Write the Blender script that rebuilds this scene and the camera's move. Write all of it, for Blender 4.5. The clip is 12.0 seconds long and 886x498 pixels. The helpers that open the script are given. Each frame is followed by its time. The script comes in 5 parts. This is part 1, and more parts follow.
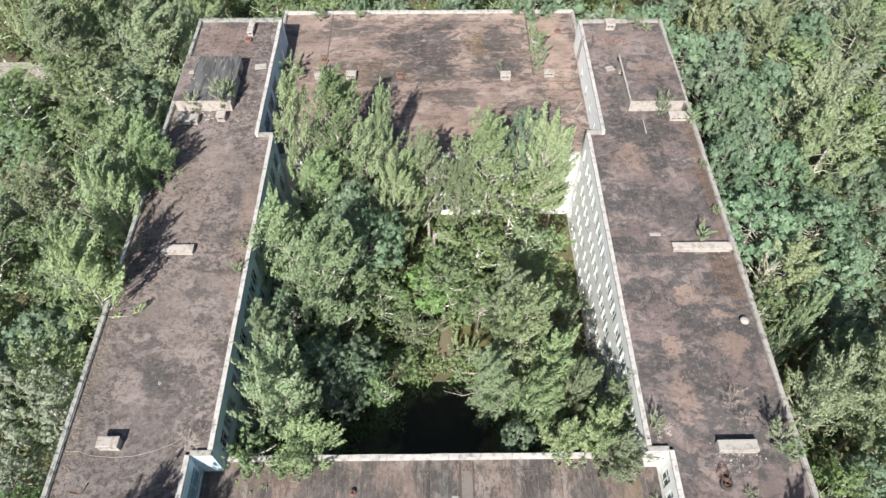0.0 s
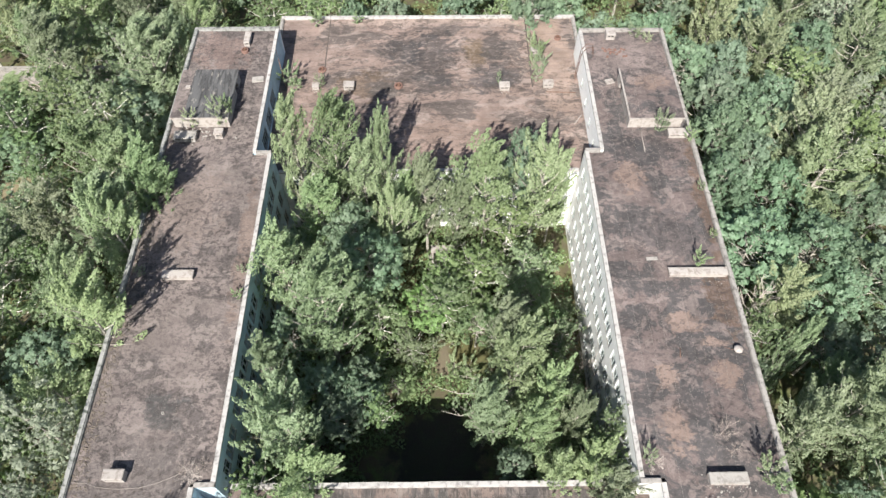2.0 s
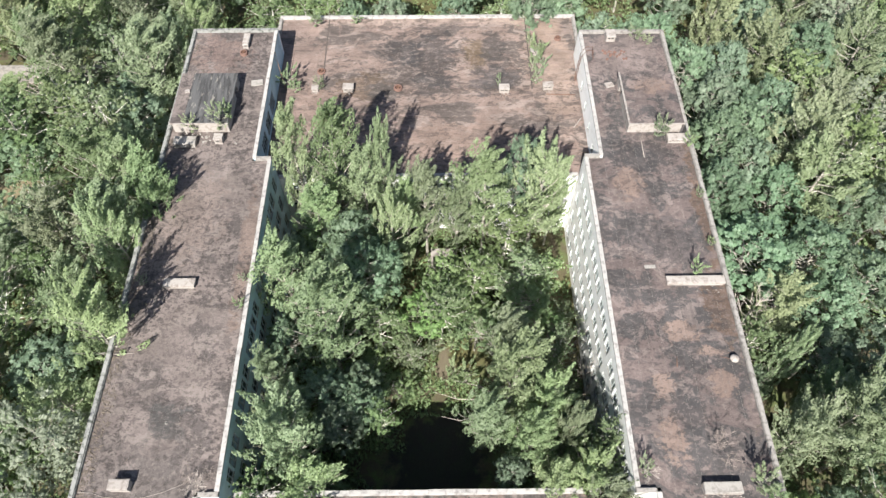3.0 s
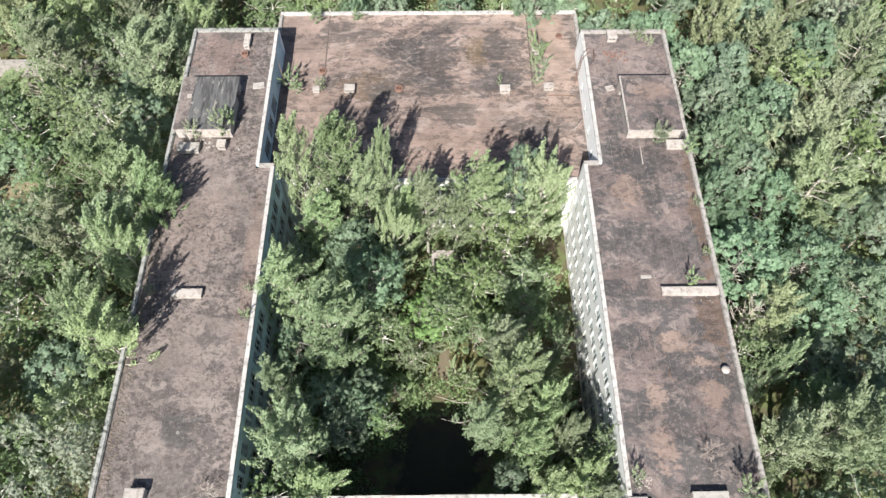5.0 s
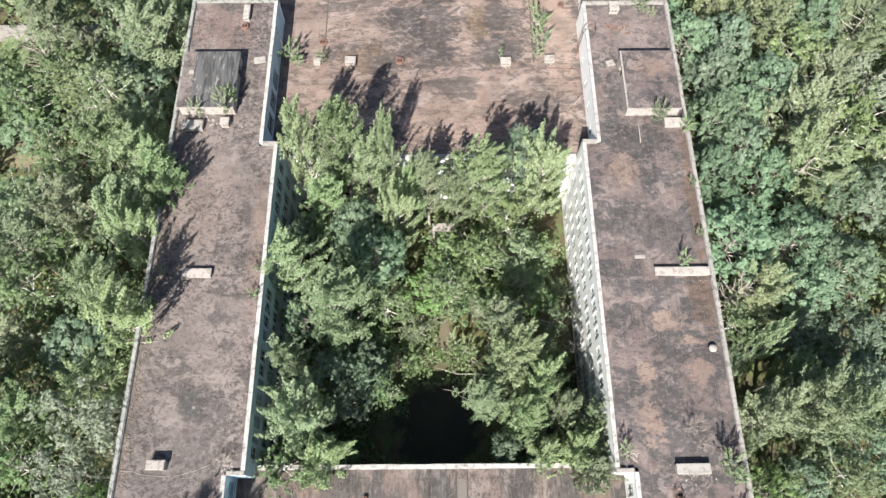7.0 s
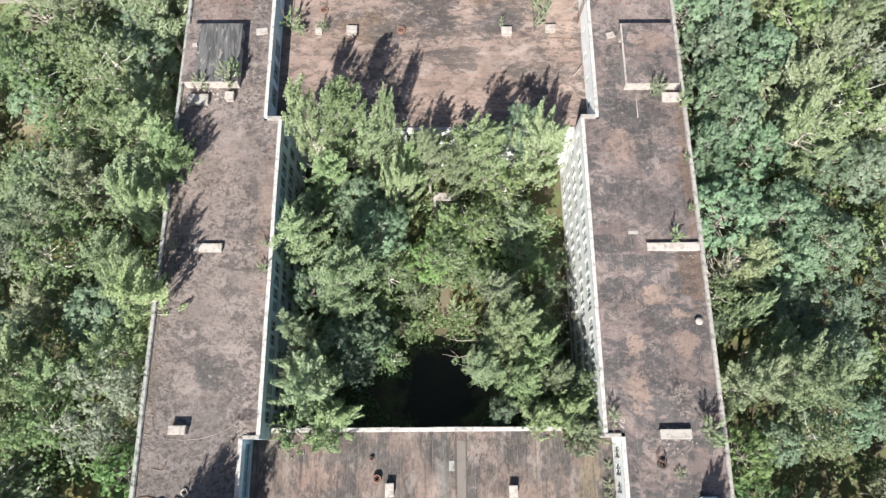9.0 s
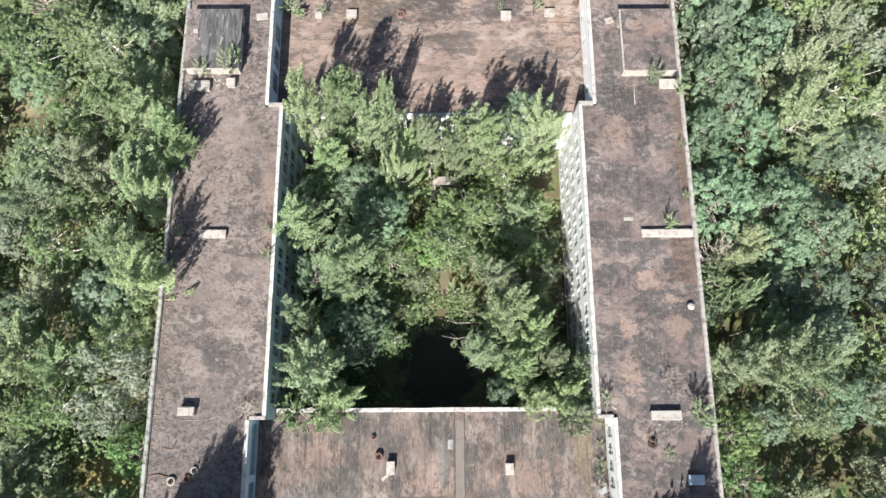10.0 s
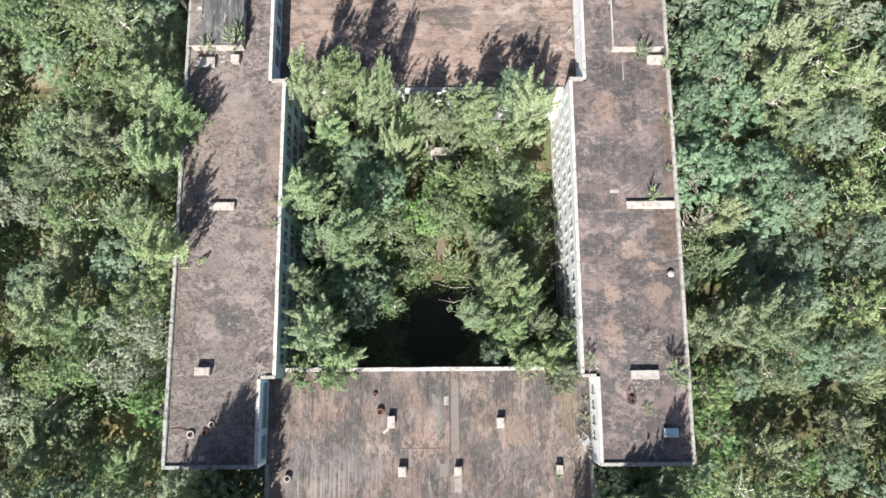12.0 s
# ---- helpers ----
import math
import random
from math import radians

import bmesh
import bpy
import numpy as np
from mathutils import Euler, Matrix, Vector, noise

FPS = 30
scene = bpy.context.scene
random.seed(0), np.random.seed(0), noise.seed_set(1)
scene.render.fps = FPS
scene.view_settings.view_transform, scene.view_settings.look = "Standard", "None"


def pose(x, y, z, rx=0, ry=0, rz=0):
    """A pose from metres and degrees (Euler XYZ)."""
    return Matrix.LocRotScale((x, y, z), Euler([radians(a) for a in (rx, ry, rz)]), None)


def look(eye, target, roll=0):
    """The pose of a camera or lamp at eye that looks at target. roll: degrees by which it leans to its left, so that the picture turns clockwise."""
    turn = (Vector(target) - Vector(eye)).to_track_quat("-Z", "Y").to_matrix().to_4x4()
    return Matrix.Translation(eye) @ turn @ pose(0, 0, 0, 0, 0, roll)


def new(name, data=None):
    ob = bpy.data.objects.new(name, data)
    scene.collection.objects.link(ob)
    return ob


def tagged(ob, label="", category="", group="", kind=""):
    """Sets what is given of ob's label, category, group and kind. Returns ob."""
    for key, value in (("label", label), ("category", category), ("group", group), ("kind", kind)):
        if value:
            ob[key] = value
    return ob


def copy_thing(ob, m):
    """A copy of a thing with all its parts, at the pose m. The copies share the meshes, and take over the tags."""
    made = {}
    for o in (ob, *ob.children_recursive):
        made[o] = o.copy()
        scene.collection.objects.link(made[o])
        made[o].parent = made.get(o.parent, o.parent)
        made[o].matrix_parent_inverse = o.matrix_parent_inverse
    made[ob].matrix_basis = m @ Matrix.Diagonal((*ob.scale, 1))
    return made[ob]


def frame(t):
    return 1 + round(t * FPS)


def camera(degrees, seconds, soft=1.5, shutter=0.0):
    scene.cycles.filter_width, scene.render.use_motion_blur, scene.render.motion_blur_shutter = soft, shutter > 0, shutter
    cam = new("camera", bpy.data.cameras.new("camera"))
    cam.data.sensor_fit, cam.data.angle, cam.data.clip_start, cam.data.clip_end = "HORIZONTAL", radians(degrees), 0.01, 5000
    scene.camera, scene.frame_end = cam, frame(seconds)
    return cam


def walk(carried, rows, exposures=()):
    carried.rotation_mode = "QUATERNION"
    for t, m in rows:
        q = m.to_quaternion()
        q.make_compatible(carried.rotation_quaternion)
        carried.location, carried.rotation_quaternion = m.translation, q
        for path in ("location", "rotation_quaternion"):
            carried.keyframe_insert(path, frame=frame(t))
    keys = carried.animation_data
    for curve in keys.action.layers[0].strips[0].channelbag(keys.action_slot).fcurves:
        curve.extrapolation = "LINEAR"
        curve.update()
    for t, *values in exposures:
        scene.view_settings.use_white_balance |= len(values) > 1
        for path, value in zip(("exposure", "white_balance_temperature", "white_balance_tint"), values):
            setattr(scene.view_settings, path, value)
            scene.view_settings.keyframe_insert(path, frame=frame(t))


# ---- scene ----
cam = camera(66.8, 12.0, 1.5)
PATH = [
    (0, pose(0.76, -1.30, 60.62, 35.93, 0.00, -0.60)),
    (0.5, pose(0.84, -0.28, 61.42, 35.23, 0.00, -0.58)),
    (1, pose(0.92, 0.76, 62.25, 34.51, 0.00, -0.61)),
    (1.5, pose(0.96, 1.73, 63.05, 33.80, 0.00, -0.60)),
    (2, pose(0.98, 2.63, 63.81, 33.16, 0.00, -0.59)),
    (2.5, pose(0.99, 3.55, 64.61, 32.40, 0.00, -0.60)),
    (3, pose(1.03, 4.46, 65.44, 31.56, 0.00, -0.61)),
    (5, pose(1.03, 7.83, 68.88, 28.12, 0.00, -0.53)),
    (5.5, pose(1.04, 8.59, 69.73, 26.89, 0.00, -0.51)),
    (6, pose(1.03, 9.33, 70.63, 25.45, 0.00, -0.52)),
    (6.5, pose(1.01, 10.10, 71.54, 24.00, 0.00, -0.48)),
    (7, pose(1.02, 10.83, 72.46, 22.59, 0.00, -0.47)),
    (9, pose(0.99, 13.89, 76.36, 16.79, 0.00, -0.38)),
    (9.5, pose(1.04, 14.66, 77.36, 15.35, 0.00, -0.38)),
    (10, pose(1.09, 15.40, 78.37, 13.90, 0.00, -0.34)),
    (10.5, pose(1.20, 16.04, 79.34, 12.50, 0.00, -0.40)),
    (11, pose(1.30, 16.50, 80.24, 12.02, 0.00, -0.43)),
    (11.5, pose(1.38, 16.64, 81.40, 11.08, 0.00, -0.39)),
    (12, pose(1.49, 16.57, 83.00, 9.63, 0.00, -0.41)),
]
walk(cam, PATH, ((0.0, 0.96), (3.0, 1.05), (6.0, 1.13), (9.0, 1.19), (12.0, 1.26)))

# ---- world, sun ----
SUN_TO = (0.27, 1.06, -1.0)
world = bpy.data.worlds.new("sky")
scene.world = world
world.use_nodes = True
sky = world.node_tree.nodes.new("ShaderNodeTexSky")
sky.sky_type = "NISHITA"
sky.sun_disc = False
sky.sun_elevation = radians(42.4)
sky.sun_rotation = radians(194)
sky.air_density, sky.dust_density, sky.ozone_density = 1.0, 1.6, 1.0
world.node_tree.nodes["Background"].inputs[1].default_value = 0.06
world.node_tree.links.new(sky.outputs[0], world.node_tree.nodes["Background"].inputs[0])
sun = new("sun", bpy.data.lights.new("sun", "SUN"))
sun.data.energy, sun.data.angle, sun.data.color = 5.0, radians(0.55), (1.0, 0.95, 0.87)
sun.matrix_world = look((0, 0, 90), (SUN_TO[0], SUN_TO[1], 90 + SUN_TO[2]))


# ---- materials ----
class Shader:
    """A principled material with a few short ways to wire nodes."""

    def __init__(self, name, rough=0.9):
        self.m = bpy.data.materials.new(name)
        self.m.use_nodes = True
        self.t = self.m.node_tree
        self.b = self.t.nodes["Principled BSDF"]
        self.b.inputs["Roughness"].default_value = rough
        self.b.inputs["Specular IOR Level"].default_value = 0.25
        self.geo = self.t.nodes.new("ShaderNodeNewGeometry")
        self.info = self.t.nodes.new("ShaderNodeObjectInfo")
        self.where = self.geo.outputs["Position"]

    def put(self, socket, value):
        if hasattr(value, "links"):
            self.t.links.new(value, socket)
        elif isinstance(value, (int, float)):
            socket.default_value = value
        else:
            socket.default_value = (*value, 1) if len(value) == 3 and len(socket.default_value) == 4 else value

    def math(self, op, a, b=0.0, clamp=False):
        n = self.t.nodes.new("ShaderNodeMath")
        n.operation, n.use_clamp = op, clamp
        self.put(n.inputs[0], a)
        self.put(n.inputs[1], b)
        return n.outputs[0]

    def vec(self, op, a, b):
        n = self.t.nodes.new("ShaderNodeVectorMath")
        n.operation = op
        self.put(n.inputs[0], a)
        self.put(n.inputs[1], b)
        return n.outputs["Value"] if op == "LENGTH" else n.outputs[0]

    def noise(self, scale, detail=5.0, rough=0.6, stretch=(1, 1, 1), shift=(0, 0, 0), distort=0.0, local=False):
        n = self.t.nodes.new("ShaderNodeTexNoise")
        n.inputs["Scale"].default_value = scale
        n.inputs["Detail"].default_value = detail
        n.inputs["Roughness"].default_value = rough
        n.inputs["Distortion"].default_value = distort
        place = self.where
        if local:
            place = self.t.nodes.new("ShaderNodeTexCoord").outputs["Object"]
        self.put(n.inputs["Vector"], self.vec("ADD", self.vec("MULTIPLY", place, stretch), shift))
        return n.outputs["Fac"]

    def ramp(self, value, low, high, to_low=0.0, to_high=1.0):
        n = self.t.nodes.new("ShaderNodeMapRange")
        n.interpolation_type = "SMOOTHSTEP"
        for i, v in enumerate((value, low, high, to_low, to_high)):
            self.put(n.inputs[i], v)
        return n.outputs[0]

    def mix(self, fac, a, b, how="MIX"):
        n = self.t.nodes.new("ShaderNodeMix")
        n.data_type, n.blend_type = "RGBA", how
        self.put(n.inputs[0], fac)
        self.put(n.inputs[6], a)
        self.put(n.inputs[7], b)
        return n.outputs[2]

    def tone(self, colour, value, low, high):
        """The colour made darker or lighter by a value from 0 to 1."""
        n = self.t.nodes.new("ShaderNodeHueSaturation")
        self.put(n.inputs["Color"], colour)
        self.put(n.inputs["Value"], self.ramp(value, 0.0, 1.0, low, high))
        return n.outputs[0]

    def blot(self, x, y, rx, ry, ragged, edge=0.45):
        """1 inside a ragged ellipse on the plan, 0 outside."""
        d = self.vec("MULTIPLY", self.vec("SUBTRACT", self.where, (x, y, 0)), (1 / rx, 1 / ry, 0))
        d = self.math("ADD", self.vec("LENGTH", d, (0, 0, 0)), ragged)
        return self.ramp(d, 1.0 + edge * 0.4, 1.0 - edge * 0.6)

    def done(self, colour, bump=None, strength=0.3, distance=0.02, rough=None):
        self.put(self.b.inputs["Base Color"], colour)
        if bump is not None:
            n = self.t.nodes.new("ShaderNodeBump")
            n.inputs["Strength"].default_value, n.inputs["Distance"].default_value = strength, distance
            self.put(n.inputs["Height"], bump)
            self.t.links.new(n.outputs[0], self.b.inputs["Normal"])
        if rough is not None:
            self.put(self.b.inputs["Roughness"], rough)
        return self.m


def roof_felt(name, tar, dust, pale, run, line, amount, shift, blots=(), fleck=0.5, lines=0.3, scale=1.1, ribs=None):
    """Old bitumen felt under dust and moss. run and line: how blots and strips are drawn out on the plan. blots: (x, y, rx, ry, colour)."""
    s = Shader(name, 0.93)
    worn = s.noise(0.30, 9, 0.66, stretch=run, shift=(shift, 0, 0), distort=0.5)
    bare = s.noise(0.70, 8, 0.62, stretch=run, shift=(shift + 40, 0, 0), distort=0.6)
    moss = s.noise(scale, 6, 0.60, stretch=run, shift=(shift, 9, 0), distort=0.5)
    small = s.noise(2.1 * scale, 5, 0.60, stretch=run, shift=(shift, 3, 0), distort=0.4)
    fine = s.noise(9.0, 4, 0.65)
    zone = s.ramp(s.noise(0.16, 3, 0.55, shift=(shift, 70, 0), distort=0.3), 0.36, 0.58, 0.3, 1.0)
    lap = s.noise(2.1, 5, 0.7, stretch=line, shift=(shift, 5, 0))
    edge = 0.62 - amount * 0.24
    dark = tuple(v * 0.52 for v in tar)
    c = s.mix(s.ramp(worn, edge - 0.03, edge + 0.03), tar, dust)
    c = s.mix(s.math("MULTIPLY", s.ramp(bare, 0.545, 0.575), 0.75), c, pale)
    ragged = s.math("MULTIPLY", s.math("SUBTRACT", s.noise(0.9, 8, 0.72, stretch=run, shift=(shift + 7, 0, 0), distort=0.6), 0.5), 4.2)
    for x, y, rx, ry, colour in blots:
        c = s.mix(s.math("MULTIPLY", s.blot(x, y, rx, ry, ragged, 0.3), 0.78), c, colour)
    c = s.mix(s.math("MULTIPLY", s.ramp(moss, 0.535, 0.56), s.math("MULTIPLY", zone, fleck)), c, tuple(v * 0.74 for v in tar))
    c = s.mix(s.math("MULTIPLY", s.ramp(small, 0.555, 0.585), s.math("MULTIPLY", zone, fleck * 0.85)), c, dark)
    c = s.mix(s.math("MULTIPLY", s.ramp(small, 0.43, 0.40), 0.35), c, pale)
    c = s.mix(s.math("MULTIPLY", s.math("MULTIPLY", s.ramp(lap, 0.56, 0.60), s.ramp(worn, 0.64, 0.42)), lines), c, dark)
    speck = s.noise(5.2, 3, 0.55, stretch=run, shift=(shift + 13, 0, 0), distort=0.5)
    c = s.mix(s.math("MULTIPLY", s.ramp(speck, 0.60, 0.63), s.math("MULTIPLY", zone, 0.55)), c, dark)
    c = s.mix(s.math("MULTIPLY", s.ramp(speck, 0.37, 0.34), 0.5), c, pale)
    if ribs:
        rib = s.ramp(s.noise(4.2, 2, 0.5, stretch=(1, 0.018, 1), shift=(shift, 2, 0)), 0.50, 0.56)
        c = s.mix(s.math("MULTIPLY", s.math("MULTIPLY", s.blot(*ribs, ragged, 0.5), rib), 0.6), c, tuple(v * 1.12 for v in pale))
    c = s.tone(c, s.ramp(s.noise(0.3, 3, 0.5, shift=(shift, 31, 0)), 0.35, 0.65), 0.88, 1.12)
    c = s.tone(c, s.ramp(fine, 0.3, 0.7), 0.92, 1.08)
    c = s.tone(c, s.info.outputs["Random"], 0.94, 1.06)
    return s.done(c, s.math("ADD", small, s.math("MULTIPLY", fine, 0.5)), 0.6, 0.03)


def painted(name, colour, dirt, grime=0.5, scale=1.0, rough=0.85):
    """Paint, plaster or concrete with stains, run-off and fine grain."""
    s = Shader(name, rough)
    stain = s.noise(0.7 * scale, 6, 0.65, distort=0.5)
    runs = s.noise(2.3 * scale, 4, 0.6, stretch=(1, 1, 0.14))
    grain = s.noise(21 * scale, 3, 0.6)
    c = s.mix(s.math("MULTIPLY", s.ramp(stain, 0.47, 0.68), grime), colour, dirt)
    c = s.mix(s.math("MULTIPLY", s.ramp(runs, 0.55, 0.75), grime * 0.6), c, dirt)
    c = s.tone(c, grain, 0.88, 1.1)
    c = s.tone(c, s.info.outputs["Random"], 0.94, 1.05)
    return s.done(c, grain, 0.25, 0.01)


def leaf(name, dark, light, back, glow=0.3, rough=0.5):
    """A leaf: two tones that vary leaf by leaf and tree by tree, with light coming through."""
    s = Shader(name, rough)
    s.b.inputs["Specular IOR Level"].default_value = 0.4
    one = s.geo.outputs["Random Per Island"]
    clump = s.noise(0.9, 3, 0.5)
    c = s.mix(s.ramp(s.math("ADD", s.math("MULTIPLY", one, 0.75), s.math("MULTIPLY", clump, 0.5)), 0.2, 1.0), dark, light)
    c = s.mix(s.math("MULTIPLY", s.ramp(one, 0.88, 1.0), 0.6), c, back)
    n = s.t.nodes.new("ShaderNodeHueSaturation")
    s.put(n.inputs["Color"], c)
    s.put(n.inputs["Hue"], s.ramp(s.info.outputs["Random"], 0.0, 1.0, 0.485, 0.515))
    s.put(n.inputs["Saturation"], s.ramp(s.math("FRACT", s.math("MULTIPLY", s.info.outputs["Random"], 7.3)), 0.0, 1.0, 0.8, 1.05))
    s.put(n.inputs["Value"], s.ramp(s.math("FRACT", s.math("MULTIPLY", s.info.outputs["Random"], 3.7)), 0.0, 1.0, 0.8, 1.2))
    through_light = s.t.nodes.new("ShaderNodeBsdfTranslucent")
    s.put(through_light.inputs["Color"], s.mix(0.45, n.outputs[0], (0.26, 0.36, 0.18)))
    both = s.t.nodes.new("ShaderNodeMixShader")
    both.inputs[0].default_value = glow
    s.done(n.outputs[0])
    s.t.links.new(s.b.outputs[0], both.inputs[1])
    s.t.links.new(through_light.outputs[0], both.inputs[2])
    s.t.links.new(both.outputs[0], s.t.nodes["Material Output"].inputs["Surface"])
    return s.m


def bark(name, colour, marks, amount):
    s = Shader(name, 0.9)
    a = s.noise(3.0, 5, 0.7, stretch=(1, 1, 2.5), local=True)
    c = s.mix(s.ramp(a, 0.6 - amount * 0.3, 0.75 - amount * 0.3), colour, marks)
    return s.done(s.tone(c, s.noise(25, 3, local=True), 0.8, 1.2), a, 0.5, 0.03)


PINK, DARK = (0.230, 0.170, 0.145), (0.047, 0.046, 0.048)
FELT_LEFT = roof_felt("felt_left", (0.095, 0.083, 0.081), (0.167, 0.141, 0.134), (0.206, 0.177, 0.166), (0.8, 1, 1), (1, 0.03, 1), 0.66, 3.0, (
    (-20.6, 20.8, 1.7, 1.5, (0.076, 0.076, 0.076)), (-22.0, 12.5, 5.5, 6.0, (0.122, 0.108, 0.104)), (-22.5, 41.0, 3.0, 5.0, (0.190, 0.154, 0.141)), (-16.6, 36.0, 0.7, 7.0, (0.158, 0.120, 0.104)),
    (-23.0, 62.5, 3.5, 3.0, (0.167, 0.123, 0.111))), 0.8, 0.12, 1.75)
FELT_RIGHT = roof_felt("felt_right", (0.076, 0.071, 0.072), (0.144, 0.115, 0.110), (0.196, 0.162, 0.153), (0.75, 1, 1), (1, 0.03, 1), 0.46, 21.0, (
    (21.5, 28.2, 1.7, 0.9, PINK), (23.6, 26.4, 1.2, 0.5, PINK), (24.2, 23.6, 1.0, 1.2, PINK), (19.2, 19.2, 1.0, 1.9, PINK),
    (19.2, 23.2, 0.8, 1.2, PINK), (21.0, 21.2, 1.6, 1.7, DARK), (21.2, 47.5, 3.2, 2.0, DARK), (23.2, 55.8, 2.0, 1.1, PINK),
    (25.4, 30.5, 1.2, 3.2, (0.120, 0.083, 0.064)), (26.0, 41.5, 0.7, 6.0, (0.135, 0.091, 0.069)), (19.6, 44.0, 1.2, 1.6, PINK),
    (22.0, 61.0, 4.5, 4.5, (0.202, 0.165, 0.157)), (22.0, 37.5, 3.0, 2.6, (0.095, 0.085, 0.086))), 0.5, 0.2)
FELT_FAR = roof_felt("felt_far", (0.113, 0.095, 0.088), (0.221, 0.168, 0.148), (0.263, 0.215, 0.194), (0.55, 1, 1), (0.03, 1, 1), 0.52, 47.0, (
    (0.6, 64.5, 2.4, 5.5, DARK), (5.6, 65.8, 1.4, 2.6, (0.137, 0.100, 0.065)), (-7.0, 60.4, 3.3, 2.4, (0.110, 0.081, 0.059)),
    (-5.0, 59.4, 1.7, 1.5, (0.071, 0.067, 0.065)), (7.5, 61.5, 3.0, 2.0, (0.074, 0.069, 0.071)), (3.5, 52.0, 7.0, 3.0, PINK),
    (-13.2, 56.0, 2.2, 4.0, PINK), (14.3, 68.5, 2.0, 3.5, (0.273, 0.202, 0.159)), (0.0, 71.6, 17.0, 0.8, (0.284, 0.224, 0.195)),
    (14.6, 63.5, 1.9, 9.0, (0.263, 0.200, 0.169)), (-14.8, 64.0, 1.8, 8.0, (0.236, 0.178, 0.158)), (-3.2, 66.4, 2.6, 2.4, DARK), (7.8, 66.5, 1.6, 2.6, (0.069, 0.064, 0.063))), 0.6, 0.3)
FELT_NEAR = roof_felt("felt_near", (0.088, 0.080, 0.078), (0.154, 0.121, 0.108), (0.193, 0.165, 0.151), (1, 0.5, 1), (1, 0.03, 1), 0.56, 83.0, (
    (-5.5, 8.2, 1.3, 2.6, (0.255, 0.213, 0.190)), (-9.7, 14.2, 1.8, 1.0, (0.225, 0.160, 0.140)), (-0.6, 8.8, 2.0, 2.2, (0.229, 0.167, 0.143)), (9.4, 9.3, 3.4, 1.6, (0.234, 0.177, 0.151)),
    (-11.0, 11.6, 2.2, 1.4, (0.219, 0.157, 0.136)), (14.8, 11.3, 1.0, 2.6, (0.141, 0.113, 0.081)), (-10.0, 6.0, 5.0, 2.6, (0.135, 0.131, 0.134)),
    (10.5, 6.4, 3.0, 1.3, (0.122, 0.106, 0.104)), (-9.0, 9.2, 1.4, 1.2, (0.064, 0.063, 0.062)), (1.0, 12.6, 0.6, 4.0, (0.122, 0.123, 0.119)),
    (-8.0, 14.0, 2.4, 1.3, (0.086, 0.081, 0.079))), 0.62, 0.6, 1.6, (-10.5, 3.6, 5.0, 3.2))
OFFCUT = painted("felt_offcut", (0.165, 0.148, 0.136), (0.115, 0.102, 0.094), 0.5, 2.0)
TAR_SEAM = painted("tar_seam", (0.075, 0.066, 0.062), (0.15, 0.115, 0.10), 0.6, 3.0)
SLAB = painted("slab_concrete", (0.25, 0.235, 0.22), (0.12, 0.105, 0.098), 0.6)
WALL_WHITE = painted("white_wall_paint", (0.83, 0.845, 0.85), (0.56, 0.55, 0.53), 0.3)
# Stained copy of the white, also darkened to offset full sun on the step walls.
WALL_STEP = painted("stained_white_wall", (0.60, 0.60, 0.59), (0.33, 0.32, 0.30), 0.6)
# Skylight blue of the shaded court side is mixed into this wall colour.
WALL_SHADE_BLUE = painted("shade_blue_wall", (0.46, 0.60, 0.68), (0.26, 0.33, 0.37), 0.5)
COPING = painted("coping_concrete", (0.30, 0.285, 0.27), (0.12, 0.112, 0.105), 0.85, 3.0)
COPING_WHITE = painted("coping_whitewashed", (0.42, 0.41, 0.40), (0.17, 0.16, 0.155), 0.8, 3.0)
COPING_MOSSY = painted("coping_mossy", (0.28, 0.285, 0.275), (0.065, 0.075, 0.065), 1.0, 2.6)
VENT_WHITE = painted("whitewashed_vent", (0.36, 0.335, 0.315), (0.20, 0.165, 0.148), 0.85, 3.0)
VENT_GREY = painted("grey_vent", (0.34, 0.325, 0.305), (0.15, 0.136, 0.122), 0.6, 3.0)
BRICK_RED = painted("red_clay", (0.19, 0.115, 0.095), (0.10, 0.07, 0.062), 0.6, 4.0)


def streaked_sheet():
    """Grey sheets with pale lichen runs and dry grass caught in the laps."""
    s = Shader("grey_roof_sheet", 0.85)
    run = s.noise(1.6, 6, 0.7, stretch=(1, 0.16, 1), distort=0.4)
    c = s.mix(s.ramp(run, 0.42, 0.56), (0.050, 0.050, 0.052), (0.105, 0.106, 0.108))
    c = s.mix(s.math("MULTIPLY", s.ramp(s.noise(2.4, 6, 0.7, stretch=(1, 0.3, 1), shift=(5, 0, 0)), 0.56, 0.62), 0.7), c, (0.30, 0.28, 0.25))
    return s.done(s.tone(c, s.noise(14, 4), 0.8, 1.2), run, 0.3, 0.02)


SHEET_GREY = streaked_sheet()
BOX_BLUE = painted("pale_blue_metal", (0.36, 0.44, 0.49), (0.20, 0.21, 0.22), 0.6, 4.0, 0.6)
DARK_IN = painted("hollow_shade", (0.05, 0.05, 0.05), (0.02, 0.02, 0.02), 0.5)
FRAME_WOOD = painted("weathered_window_wood", (0.42, 0.47, 0.47), (0.20, 0.20, 0.19), 0.6, 5.0)
SILL = painted("rusted_tin_sill", (0.26, 0.255, 0.245), (0.12, 0.10, 0.09), 0.6, 5.0, 0.7)
SOOT = painted("sooty_iron", (0.055, 0.05, 0.048), (0.10, 0.085, 0.075), 0.5, 5.0, 0.8)
RUST = painted("rusty_iron", (0.17, 0.10, 0.075), (0.07, 0.045, 0.04), 0.6, 6.0, 0.7)
